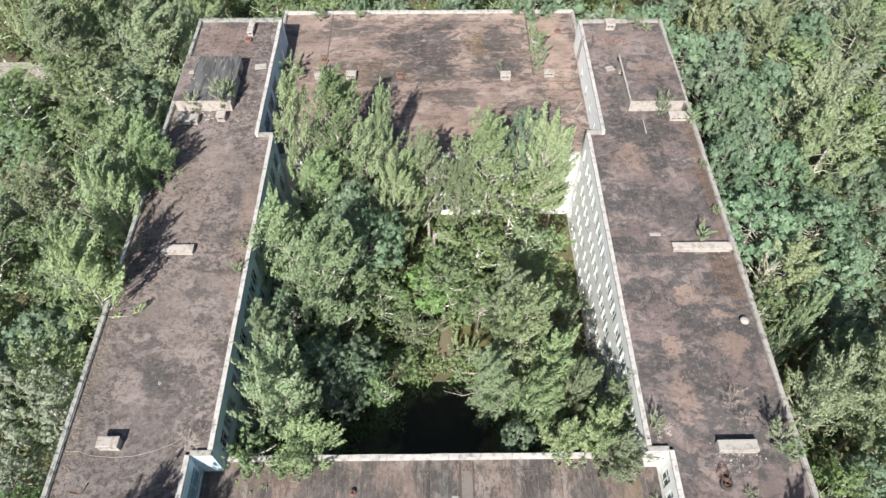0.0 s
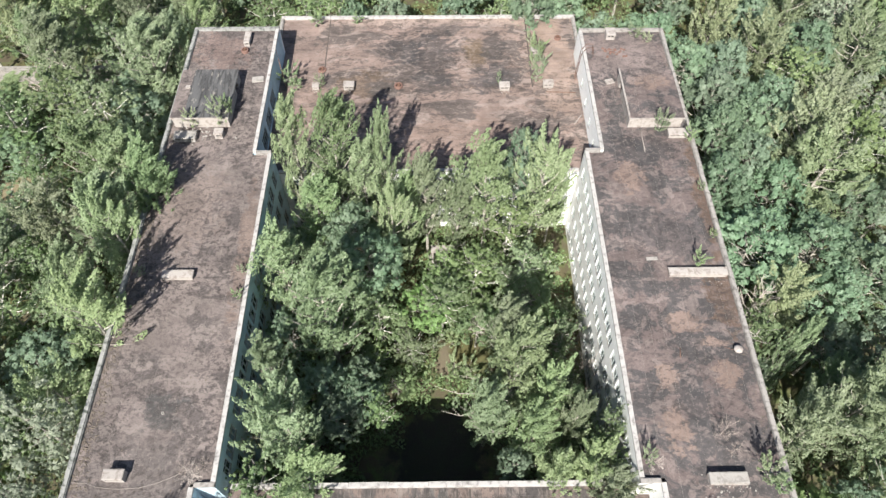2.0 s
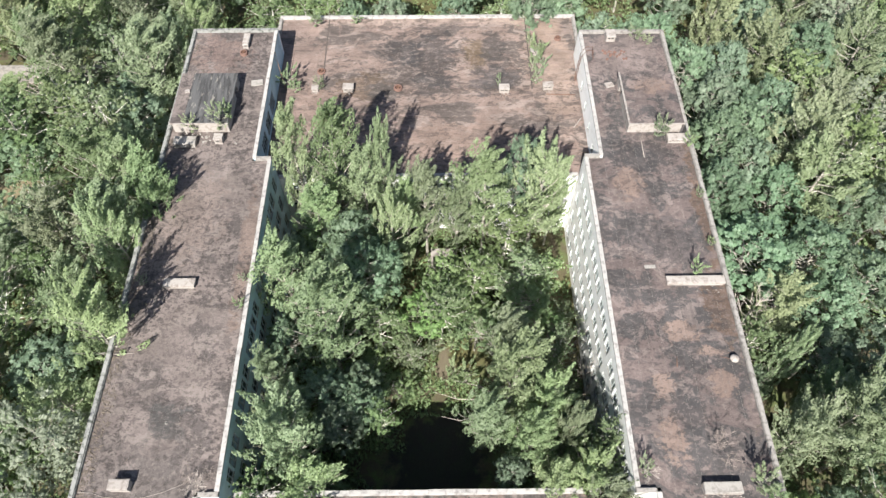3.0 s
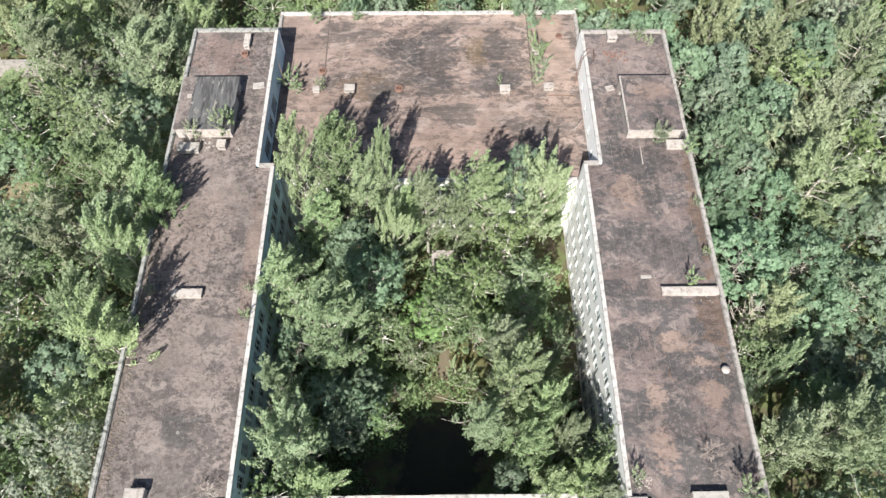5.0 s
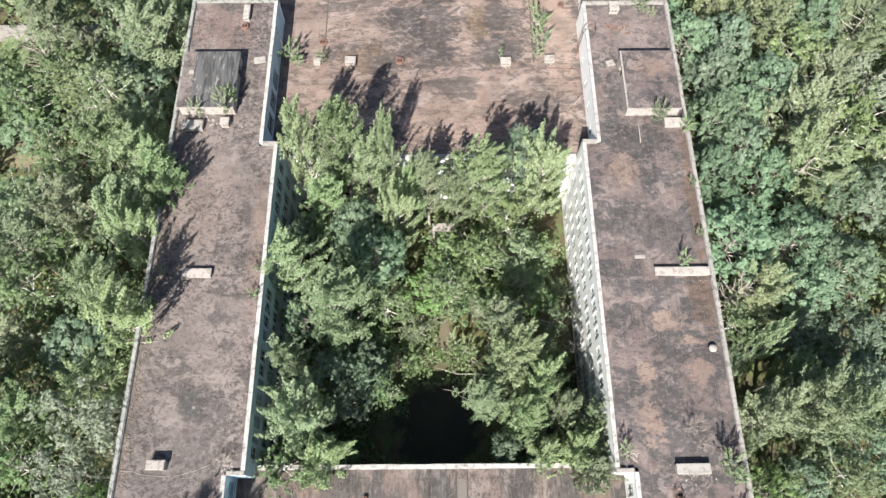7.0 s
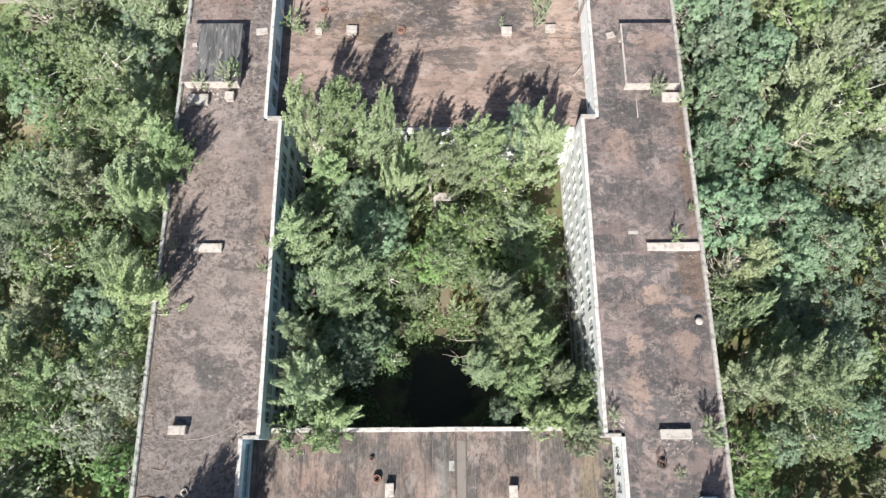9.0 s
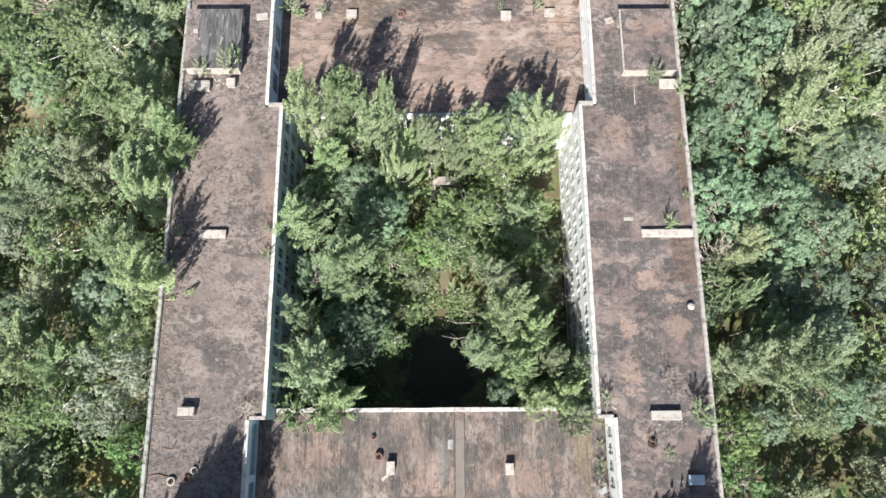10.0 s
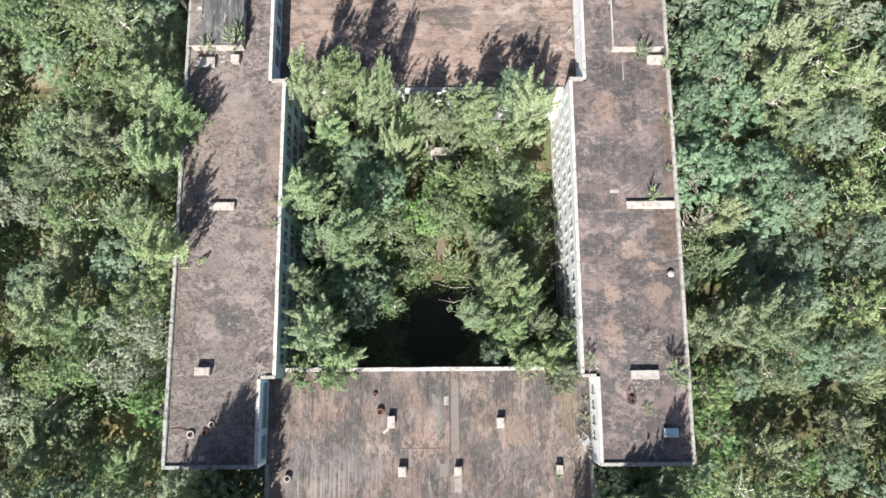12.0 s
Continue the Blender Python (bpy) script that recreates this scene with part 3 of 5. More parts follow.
def make_block(name, y0, y1, court_y, outward, felt, along, label):
    """A lower block that joins the wings. court_y: its face towards the court; outward: 1 where that faces +y."""
    ob = thing(name, label, "building", (0, 0, 0), group="linking blocks of the school")
    lows = STOREYS[:3]
    openings = [o for o in bays(-15.3, 15.4, lows)]
    wall(ob, "court_wall", 0, court_y, -outward, -COURT_X + 0.01, COURT_X - 0.01, 0, ROOF_LOW, openings, WALL_WHITE)
    fill_windows(ob, 0, court_y, -outward, openings)
    end = y0 if outward > 0 else y1
    half = {-1: IN_X, 1: IN_X} if outward > 0 else {-1: 18.25, 1: 17.9}
    reach = {k: (y0 + THICK, NEAR_Y - 0.01) if outward > 0 else (FAR_ENDS[k] + 0.01, y1 - THICK) for k in (-1, 1)}
    openings = bays(-17.0, 17.0, lows)
    wall(ob, "end_wall", 0, end, outward, -half[-1], half[1], 0, ROOF_LOW, openings, WALL_WHITE)
    fill_windows(ob, 0, end, outward, openings)
    for s in (-1, 1):
        wall(ob, "side_wall", 1, s * half[s], -s, *reach[s], 0, ROOF_LOW, [(reach[s][0] + 1.2, reach[s][0] + 3.6, *r) for r in lows], WALL_WHITE)
    for z in (3.0, 6.2):
        part("floor_slab", Geo().box(-COURT_X, COURT_X, y0 + THICK, y1 - THICK, z - 0.22, z), SLAB, ob)
    x = IN_X - 0.02
    inner = (y0 + THICK, STEP_NEAR - 0.02) if outward > 0 else (STEP_FAR + THICK + 0.02, y1 - THICK)
    g = Geo().box(-x, x, *inner, ROOF_LOW - 0.28, ROOF_LOW)
    if outward > 0:
        g.box(-COURT_X + 0.02, COURT_X - 0.02, inner[1], court_y - THICK, ROOF_LOW - 0.28, ROOF_LOW)
    else:
        for s in (-1, 1):
            a, b = sorted((s * x, s * (half[s] - 0.03)))
            g.box(a, b, *reach[s], ROOF_LOW - 0.28, ROOF_LOW)
            felt_strips(ob, a, b, reach[s][0] + 0.02, y1 - 0.36, ROOF_LOW, along, felt, 1.05, 9.0)
    part("roof_slab", g, SLAB, ob)
    if outward > 0:
        felt_strips(ob, -x, x, y0 + 0.36, STEP_NEAR - 0.03, ROOF_LOW, along, felt, 1.0, 9.0)
        felt_strips(ob, -COURT_X + 0.03, COURT_X - 0.03, STEP_NEAR - 0.03, court_y - 0.36, ROOF_LOW, along, felt, 1.0, 9.0)
        coping_run(ob, 0, court_y, -1, -COURT_X + 0.02, COURT_X - 0.02, ROOF_LOW, COPING_WHITE, 0.36)
        coping_run(ob, 0, y0, 1, -IN_X, IN_X, ROOF_LOW, COPING)
        # tarred seams between the felt sheets, some of them standing proud
        for sx, s0, s1, wide in ((2.22, 7.0, 15.6, 0.16), (3.22, 7.3, 15.6, 0.14), (1.45, 5.4, 7.0, 0.07), (-2.3, 6.0, 7.9, 0.06), (-3.1, 5.9, 7.8, 0.07), (5.1, 3.5, 12.4, 0.05), (7.0, 0.4, 8.4, 0.05),
                                 (-8.6, 0.2, 6.6, 0.06), (-7.8, 0.2, 6.5, 0.05), (-7.0, 0.2, 6.6, 0.06), (-6.2, 0.2, 6.2, 0.05), (-5.4, 0.2, 6.0, 0.06), (-4.6, 0.2, 5.4, 0.05), (-9.6, 0.2, 6.2, 0.06),
                                 (-10.6, 0.2, 6.3, 0.05), (-11.6, 0.2, 6.0, 0.06), (9.4, 0.2, 5.0, 0.05), (10.9, 1.2, 9.8, 0.05), (-0.7, 9.5, 14.8, 0.05), (6.2, 9.0, 14.6, 0.05), (9.8, 10.6, 15.4, 0.05)):
            part("tar_seam", Geo().box(sx - wide / 2, sx + wide / 2, s0, s1, ROOF_LOW + 0.01, ROOF_LOW + 0.024), TAR_SEAM, ob, turn=0)
        part("tar_seam", Geo().box(-3.1, 1.45, 7.68, 7.78, ROOF_LOW + 0.01, ROOF_LOW + 0.022), TAR_SEAM, ob)
        part("repair_sheet", Geo().box(2.32, 3.13, 7.4, 14.9, ROOF_LOW + 0.01, ROOF_LOW + 0.021), OFFCUT, ob, "grey repair sheet between two tarred seams")
    else:
        felt_strips(ob, -x, x, STEP_FAR + 0.4, 60.0, ROOF_LOW, along, felt, 1.05, 14.0)
        felt_strips(ob, -x, -12.2, 60.0, y1 - 0.36, ROOF_LOW, along, felt, 1.05, 9.0)
        felt_strips(ob, 11.8, x, 60.0, y1 - 0.36, ROOF_LOW, along, felt, 1.05, 9.0)
        felt_strips(ob, -12.18, 11.78, 60.0, y1 - 0.36, ROOF_LOW, along, felt, 1.05, 14.0, lift=0.06)
        coping_run(ob, 0, y1, -1, -half[-1], half[1], ROOF_LOW, COPING_WHITE, 0.44, 0.03, 0.14)
        for sx in (-12.19, 11.79):
            part("tar_seam", Geo().box(sx - 0.07, sx + 0.07, 60.0, y1 - 0.4, ROOF_LOW + 0.06, ROOF_LOW + 0.085), TAR_SEAM, ob)
        coping_run(ob, 0, court_y, 1, -COURT_X + 0.02, COURT_X - 0.02, ROOF_LOW, COPING_WHITE, 0.36)
    for s in (-1, 1):
        coping_run(ob, 1, s * half[s], -s, *reach[s], ROOF_LOW, COPING)
    return ob


make_block("near_block", BLOCK_FRONT, BLOCK_COURT, BLOCK_COURT, 1, FELT_NEAR, 1, "lower linking block with pinkish striped felt roof and white coping")
make_block("far_block", STEP_FAR, BLOCK_BACK, STEP_FAR, -1, FELT_FAR, 0, "lower white linking block with brown weathered felt roof")


# ---- trees: prototypes ----
def leaf_mesh(name, centres, normals, sizes, material, gen, shape=1.5, aims=None):
    """Leaf sprays, one island each: blades of that size about the centres, drawn out along the aims."""
    n = len(centres)
    side = np.cross(normals, gen.normal(size=(n, 3)) if aims is None else aims + gen.normal(size=(n, 3)) * 0.45)
    side /= np.linalg.norm(side, axis=1, keepdims=True) + 1e-9
    axis = np.cross(normals, side)
    s = sizes[:, None]
    bend = normals * s * gen.uniform(-0.25, 0.25, (n, 1))
    v = np.stack([centres - axis * s * 0.45 * shape - side * s * 0.42 * gen.uniform(0.4, 1.4, (n, 1)), centres - axis * s * 0.2 * shape + side * s * 0.55, centres + axis * s * 0.6 * shape + bend], 1).reshape(-1, 3)
    me = bpy.data.meshes.new(name)
    me.vertices.add(3 * n)
    me.vertices.foreach_set("co", v.astype(np.float32).ravel())
    me.loops.add(3 * n)
    me.loops.foreach_set("vertex_index", np.arange(3 * n, dtype=np.int32))
    me.polygons.add(n)
    me.polygons.foreach_set("loop_start", np.arange(0, 3 * n, 3, dtype=np.int32))
    me.materials.append(material)
    me.update(calc_edges=True)
    me.validate()
    return me


def unit(a):
    return a / (np.linalg.norm(a, axis=-1, keepdims=True) + 1e-9)


PLUMED = ("poplar", "aspen", "shrub")


def grow(kind, seed, height, radius, count, leaf_size, gaps=0.0):
    """Limbs and leaf places of a tree that stands at the origin, its sprays bent by a wind towards +x, +y. Returns limb polylines, leaf centres and normals."""
    gen = np.random.default_rng(seed)
    limbs, centres, outs, aims, sizes = [], [], [], [], []
    lean = gen.normal(size=2) * 0.02 * height
    top = np.array([lean[0], lean[1], height * 0.97])
    trunk = [np.array([0, 0, -0.2]), np.array([lean[0] * 0.2, lean[1] * 0.2, height * 0.3]), np.array([lean[0] * 0.6, lean[1] * 0.6, height * 0.65]), top]
    base = {"poplar": 0.2, "aspen": 0.25, "birch": 0.22, "broad": 0.35, "willow": 0.2, "shrub": 0.05}[kind]
    n_limb = {"poplar": 38, "aspen": 34, "birch": 34, "broad": 44, "willow": 32, "shrub": 16}[kind]
    blobs = []
    for i in range(n_limb):
        u = (i + gen.uniform(0.1, 0.9)) / n_limb
        z0 = height * (base + (0.93 - base) * u)
        az = i * 2.399 + gen.normal() * 0.35
        if kind == "poplar":
            reach = radius * (0.14 + 1.02 * min(1, 0.55 + 2.2 * u) * (1 - u) ** 0.62) * gen.uniform(0.7, 1.15)
            rise = reach * gen.uniform(1.0, 1.8)
        elif kind == "birch":
            reach = radius * (0.35 + 0.8 * math.sin(math.pi * (0.15 + 0.8 * u))) * gen.uniform(0.7, 1.15)
            rise = reach * gen.uniform(0.2, 0.9)
        elif kind == "broad":
            # the tips stand on an uneven dome
            up = 1.0 - 1.35 * (1 - u)
            reach = radius * math.sqrt(max(0.0, 1 - up * up)) * gen.uniform(0.76, 1.0)
            z0 = height * (0.62 + 0.3 * up * gen.uniform(0.9, 1.12)) - 0.5 * reach
            rise = 0.5 * reach
        elif kind == "aspen":
            reach = radius * math.sqrt(max(0.1, 1 - (1.35 * (u - 0.35)) ** 2)) * gen.uniform(0.6, 1.0)
            rise = reach * gen.uniform(0.5, 1.2)
        elif kind == "willow":
            reach = radius * math.sqrt(max(0.1, 1 - (1.3 * (u - 0.4)) ** 2)) * gen.uniform(0.7, 1.05)
            rise = reach * gen.uniform(-0.1, 0.5)
        else:
            reach = radius * gen.uniform(0.5, 1.1)
            rise = reach * gen.uniform(0.3, 1.4)
        c = np.interp(z0, [p[2] for p in trunk], range(4))
        k = min(2, int(c))
        start = trunk[k] + (trunk[k + 1] - trunk[k]) * (c - k)
        way = np.array([math.cos(az), math.sin(az), 0])
        tip = start + way * reach + np.array([0, 0, min(rise, height * 1.02 - z0)])
        mid = (start + tip) / 2 + np.array([0, 0, -0.12 * reach]) + gen.normal(size=3) * 0.1
        limbs.append((start, mid, tip, 0.016 * height * (1.05 - u) * 0.35 + 0.015))
        if gen.random() < gaps:
            continue
        if kind in ("poplar", "aspen"):
            for j in range(4):
                t = 0.35 + 0.65 * (j + gen.uniform(0, 1)) / 4
                p = start + (tip - start) * t + gen.normal(size=3) * 0.15 * reach
                wind = np.array([0.46, 0.38, 0.5]) if kind == "poplar" else np.array([0.2, 0.16, 0.4])
                aim = unit(unit(tip - start) * 0.6 + gen.normal(size=3) * 0.25 + wind)
                blobs.append((p, gen.uniform(0.24, 0.52), aim, gen.uniform(3.4, 5.8)))
        elif kind == "shrub":
            for j in range(2):
                p = start + (tip - start) * gen.uniform(0.5, 1.0)
                blobs.append((p, radius * gen.uniform(0.09, 0.17), unit(tip - start + np.array([0.2, 0.15, 0.9]) * radius + gen.normal(size=3) * 0.25), gen.uniform(4.0, 7.0)))
        elif kind == "birch":
            m = 6
            for j in range(m):
                t = 0.3 + 0.74 * (j + gen.uniform(0, 1)) / m
                p = start + (tip - start) * t + gen.normal(size=3) * 0.17 * reach
                aim = unit(unit(tip - start) * 0.6 + gen.normal(size=3) * 0.35 + np.array([0.35, 0.25, 0.0]))
                blobs.append((p, radius * 0.11 * gen.uniform(0.6, 1.4), aim, 2.4))
        else:
            for j in range(1 if kind == "broad" else 3):
                t = 1.0 - 0.24 * j + gen.uniform(-0.1, 0.08)
                p = start + (tip - start) * t + gen.normal(size=3) * (0.08 + 0.12 * j) * reach
                blobs.append((p, radius * (gen.uniform(0.17, 0.34) if kind == "broad" else gen.uniform(0.13, 0.28)), unit(way * 0.6 + np.array([0.4, 0.28, 0.5]) + gen.normal(size=3) * 0.4), 1.3))
    for p in np.linspace(0.8, 1.0, 4):
        blobs.append((top * p, radius * 0.1, unit(np.array([0.0, 0, 1]) + gen.normal(size=3) * 0.2), 3.0 if kind in PLUMED else 1.4))
    weight = np.array([b[1] ** 2 * b[3] for b in blobs])
    share = np.maximum(3, (weight / weight.sum() * count)).astype(int)
    for (p, r, aim, long), m in zip(blobs, share):
        # each clump or plume is made of small tufts, with gaps between them
        n = m if kind in PLUMED else max(2, m // (16 if kind == "broad" else 9))
        d = unit(gen.normal(size=(n, 3)))
        d[:, 2] = np.where(gen.random(n) < 0.78, np.abs(d[:, 2]), d[:, 2])
        if kind in PLUMED:
            # a plume: full near its foot, drawn out to a point
            s = gen.beta(1.2, 1.5, n)
            d = unit(d - aim * (d @ aim)[:, None])
            off = d * (r * (1.08 - s) ** 0.7 * (0.45 + 0.6 * gen.random(n) ** 0.5))[:, None] + aim * ((s - 0.3) * r * long)[:, None]
        else:
            # a quarter of a clump's tufts are inner, with larger shade leaves
            inner = gen.random(n) < (0.28 if kind == "broad" else 0.15)
            off = d * (r * np.where(inner, 0.55, 0.6 + 0.48 * gen.random(n) ** 0.7))[:, None]
            off += aim * ((off @ aim) * (long - 1))[:, None]
        pick = np.arange(m) if kind in PLUMED else gen.integers(0, n, m)
        sizes.append(leaf_size * gen.uniform(0.65, 1.35, m) * (1.0 if kind in PLUMED else np.where(inner, 1.5, 0.95)[pick]))
        e = unit(gen.normal(size=(m, 3)))
        spread = leaf_size * (0.2 if kind in PLUMED else 1.65 if kind == "broad" else 1.0) * gen.uniform(0.75, 1.35, n)[pick]
        centres.append(p + off[pick] + e * (spread * (0.4 + 0.6 * gen.random(m)))[:, None])
        aims.append(np.repeat(aim[None], m, 0))
        loose = 0.2 if kind == "broad" else 0.25
        outs.append(unit(d[pick] * 0.65 + e * (loose + 0.12) + np.array([-0.04, -0.16, 0.36]) + gen.normal(size=(m, 3)) * loose))
    centres, outs = np.concatenate(centres), np.concatenate(outs)
    return trunk, limbs, centres, outs, np.concatenate(sizes), np.concatenate(aims), gen


def tree_proto(name, kind, seed, height, radius, count, leaf_size, leaf_mat, bark_mat, label, group, gaps=0.0, girth=1.0):
    trunk, limbs, centres, outs, sizes, aims, gen = grow(kind, seed, height, radius, count, leaf_size, gaps)
    ob = thing(name, label, "tree" if kind != "shrub" else "shrub", (0, 0, -60), group=group)
    g = Geo()
    thick = 0.0135 * height * girth
    g.tube(trunk, [thick, thick * 0.75, thick * 0.45, 0.02], 7)
    part("trunk", g, bark_mat, ob)
    g = Geo()
    for a, b, c, r in limbs:
        g.tube((a, b, c), (r, r * 0.7, 0.012), 3)
    part("branchwork", g, bark_mat, ob)
    part("crown", leaf_mesh("crown", centres, outs, sizes, leaf_mat, gen, {"poplar": 1.9, "aspen": 1.8, "birch": 1.5, "shrub": 1.8, "willow": 1.7, "broad": 1.3}[kind], aims), None, ob)
    return ob


def bare_proto(name, seed, height, radius, material, label, twigs=150):
    """A dead tree or shrub: stem, limbs and many fine twigs."""
    gen = np.random.default_rng(seed)
    thin = 1.0 if height > 4 else 0.42
    trunk, limbs, *_ = grow("poplar" if height > 4 else "shrub", seed, height, radius, 60, 0.3)
    ob = thing(name, label, "dead tree" if height > 4 else "dead shrub", (0, 0, -60), group="dead wood")
    g = Geo().tube(trunk, [0.012 * height, 0.009 * height, 0.005 * height, 0.012], 6)
    part("trunk", g, material, ob)
    g = Geo()
    for a, b, c, r in limbs:
        g.tube((a, b, c), (r * thin, r * 0.7 * thin, 0.015 * thin), 4)
    part("branchwork", g, material, ob)
    g = Geo()
    for i in range(twigs):
        a, b, c, r = limbs[i % len(limbs)]
        p = b + (c - b) * gen.uniform(0, 1)
        q = p + unit(c - a + gen.normal(size=3) * 0.8 * np.linalg.norm(c - a)) * gen.uniform(0.15, 0.35) * radius
        g.tube((p, (p + q) / 2 + gen.normal(size=3) * 0.04, q), (0.016 * thin, 0.012 * thin, 0.007 * thin), 3)
    tagged(part("brushwood", g, material, ob), kind="stuff")
    return ob


POPLAR_LABEL = "tall leafy poplar with pale grey-green upswept sprays"
BIRCH_LABEL = "slender birch with light green open crown"
BROAD_LABEL = "rounded dark green broadleaf tree with clumped crown"
PROTOS = {
    "P": [tree_proto("poplar_tree", "poplar", 100 + i, 18.0, 3.1, 9600, 0.142, LEAF_POPLAR, BARK_GREY, POPLAR_LABEL, "trees in and round the court", 0.1) for i in range(6)],
    "B": [tree_proto("birch_tree", "birch", 200 + i, 14.0, 3.1, 7400, 0.152, LEAF_BIRCH, BARK_BIRCH, BIRCH_LABEL, "trees in and round the court", 0.12) for i in range(3)],
    "D": [tree_proto("broadleaf_tree", "broad", 300 + i, 14.0, 3.4, 8000, 0.182, LEAF_BROAD, BARK_GREY, BROAD_LABEL, "trees in and round the court") for i in range(6)],
    "A": [tree_proto("aspen_tree", "aspen", 350 + i, 14.0, 3.1, 9600, 0.142, LEAF_POPLAR, BARK_GREY, "rounded light green aspen with a loose leafy crown", "trees in and round the court", 0.05) for i in range(3)],
    "H": [tree_proto("young_maple_tree", "broad", 380 + i, 7.0, 2.0, 5600, 0.1, LEAF_BRIGHT, BARK_GREY, "bright green young broadleaf tree in the court", "trees in and round the court") for i in range(2)],
    "W": [tree_proto("willow_tree", "willow", 400, 14.0, 3.4, 9200, 0.15, LEAF_WILLOW, BARK_GREY, "silvery willow with pale fluffy crown", "trees in and round the court")],
    "Y": [tree_proto("thinning_willow_tree", "aspen", 500 + i, 14.0, 3.3, 8600, 0.155, LEAF_YELLOW, BARK_GREY, "thinning willow with olive leaves and pale bare limbs", "trees in and round the court", 0.18) for i in range(2)],
    "S": [tree_proto("shrub", "shrub", 600 + i, 2.4, 1.0, 1500, 0.075, LEAF_POPLAR, BARK_GREY, "grey-green self-sown shrub with upright shoots", "self-sown shrubs") for i in range(3)],
    "V": [tree_proto("yellowing_shrub", "shrub", 660, 2.2, 0.9, 1100, 0.07, LEAF_YELLOW, BARK_GREY, "yellowing self-sown shrub on the roof", "self-sown shrubs")],
    "X": [bare_proto("dead_tree", 700, 14.0, 2.6, TWIG_PALE, "dead tree with bleached bare branches")],
    "Z": [bare_proto("dead_shrub", 720, 2.2, 1.1, TWIG_PALE, "dead pale shrub with bare twigs on the roof", 300), bare_proto("dead_shrub", 721, 1.8, 0.9, TWIG, "dead dark shrub with bare twigs on the roof", 280)],
}
SIZES = {"P": (18.0, 3.1), "B": (14.0, 3.1), "D": (14.0, 3.6), "A": (14.0, 3.1), "H": (7.0, 2.0), "W": (14.0, 3.4), "Y": (14.0, 3.3), "S": (2.4, 1.0), "V": (2.2, 0.9), "X": (14.0, 2.6), "Z": (2.2, 1.1)}
UNUSED = {id(p): p for ps in PROTOS.values() for p in ps}
PLANTED = []
plant_rng = random.Random(5)


def plant(kind, x, y, height, radius, z=0.0, lean=(0, 0), pick=None):
    """One tree or shrub of a kind at its place, scaled to its height and crown radius."""
    ps = PROTOS[kind]
    proto = ps[plant_rng.randrange(len(ps)) if pick is None else pick % len(ps)]
    h, r = SIZES[kind]
    m = pose(x, y, z, lean[1], lean[0], plant_rng.uniform(-32, 32) if lean == (0, 0) else 0) @ Matrix.Diagonal((radius / r, radius / r, height / h, 1))
    if id(proto) in UNUSED:
        del UNUSED[id(proto)]
        proto.matrix_basis = m
    else:
        copy_thing(proto, Matrix.Translation((0, 0, 0))).matrix_basis = m
    if h > 5:
        PLANTED.append((x, y, radius))


def plant_all(*rows):
    for row in rows:
        plant(*row)


# ---- trees in the court ----
plant_all(
    ("P", -9.1, 45.7, 22.4, 3.0), ("P", -4.5, 46.0, 19.8, 1.6), ("P", -12.7, 45.7, 21.6, 2.4), ("P", -10.8, 41.2, 16.5, 2.7), ("P", -3.7, 40.0, 17.0, 2.3),
    ("P", -0.3, 43.8, 16.7, 2.3), ("P", 5.8, 43.2, 19.2, 3.0), ("P", 10.8, 44.4, 18.0, 3.3), ("D", 9.5, 46.2, 17.4, 2.0), ("B", 2.9, 45.4, 14.5, 2.0),
    ("D", -7.6, 39.0, 15.0, 2.9), ("D", -5.6, 36.2, 14.6, 3.0), ("B", -5.0, 32.6, 10.5, 2.4), ("P", -13.0, 34.4, 18.2, 2.7), ("P", -8.8, 29.2, 21.4, 3.5),
    ("P", -12.8, 25.4, 16.0, 2.2), ("D", -6.6, 26.4, 8.0, 2.4), ("A", -11.0, 19.8, 18.2, 3.2), ("D", -8.4, 22.6, 9.5, 2.2), ("B", -13.4, 21.8, 13.0, 2.0),
    ("B", -4.4, 23.2, 9.0, 1.5), ("B", 1.2, 33.6, 11.0, 2.3),
)
plant_all(
    ("B", -1.8, 30.2, 6.5, 1.8), ("B", 4.4, 37.2, 11.0, 2.5), ("B", 1.4, 38.2, 9.0, 2.0), ("B", 8.8, 37.0, 11.5, 2.5), ("P", 7.2, 29.0, 15.5, 2.6),
    ("P", 7.4, 25.0, 17.6, 3.2), ("A", 10.2, 23.2, 13.4, 2.6), ("P", 11.8, 20.6, 15.5, 1.7), ("B", 13.4, 18.4, 12.8, 2.3), ("B", 12.5, 30.6, 8.5, 1.5),
    ("B", 11.6, 37.8, 9.5, 1.7), ("P", 5.0, 22.0, 14.6, 2.5), ("P", 8.4, 20.0, 14.0, 2.4), ("A", -9.6, 18.3, 14.2, 2.8, 0, (0, 10)),
    ("B", -13.2, 18.0, 13.6, 2.3, 0, (0, 11)), ("A", 12.8, 18.4, 13.6, 2.4, 0, (0, 6)), ("P", 10.2, 18.0, 12.8, 2.2, 0, (0, 8)), ("B", 14.4, 20.4, 13.4, 1.7),
    ("B", 15.0, 17.3, 10.6, 0.9),
)
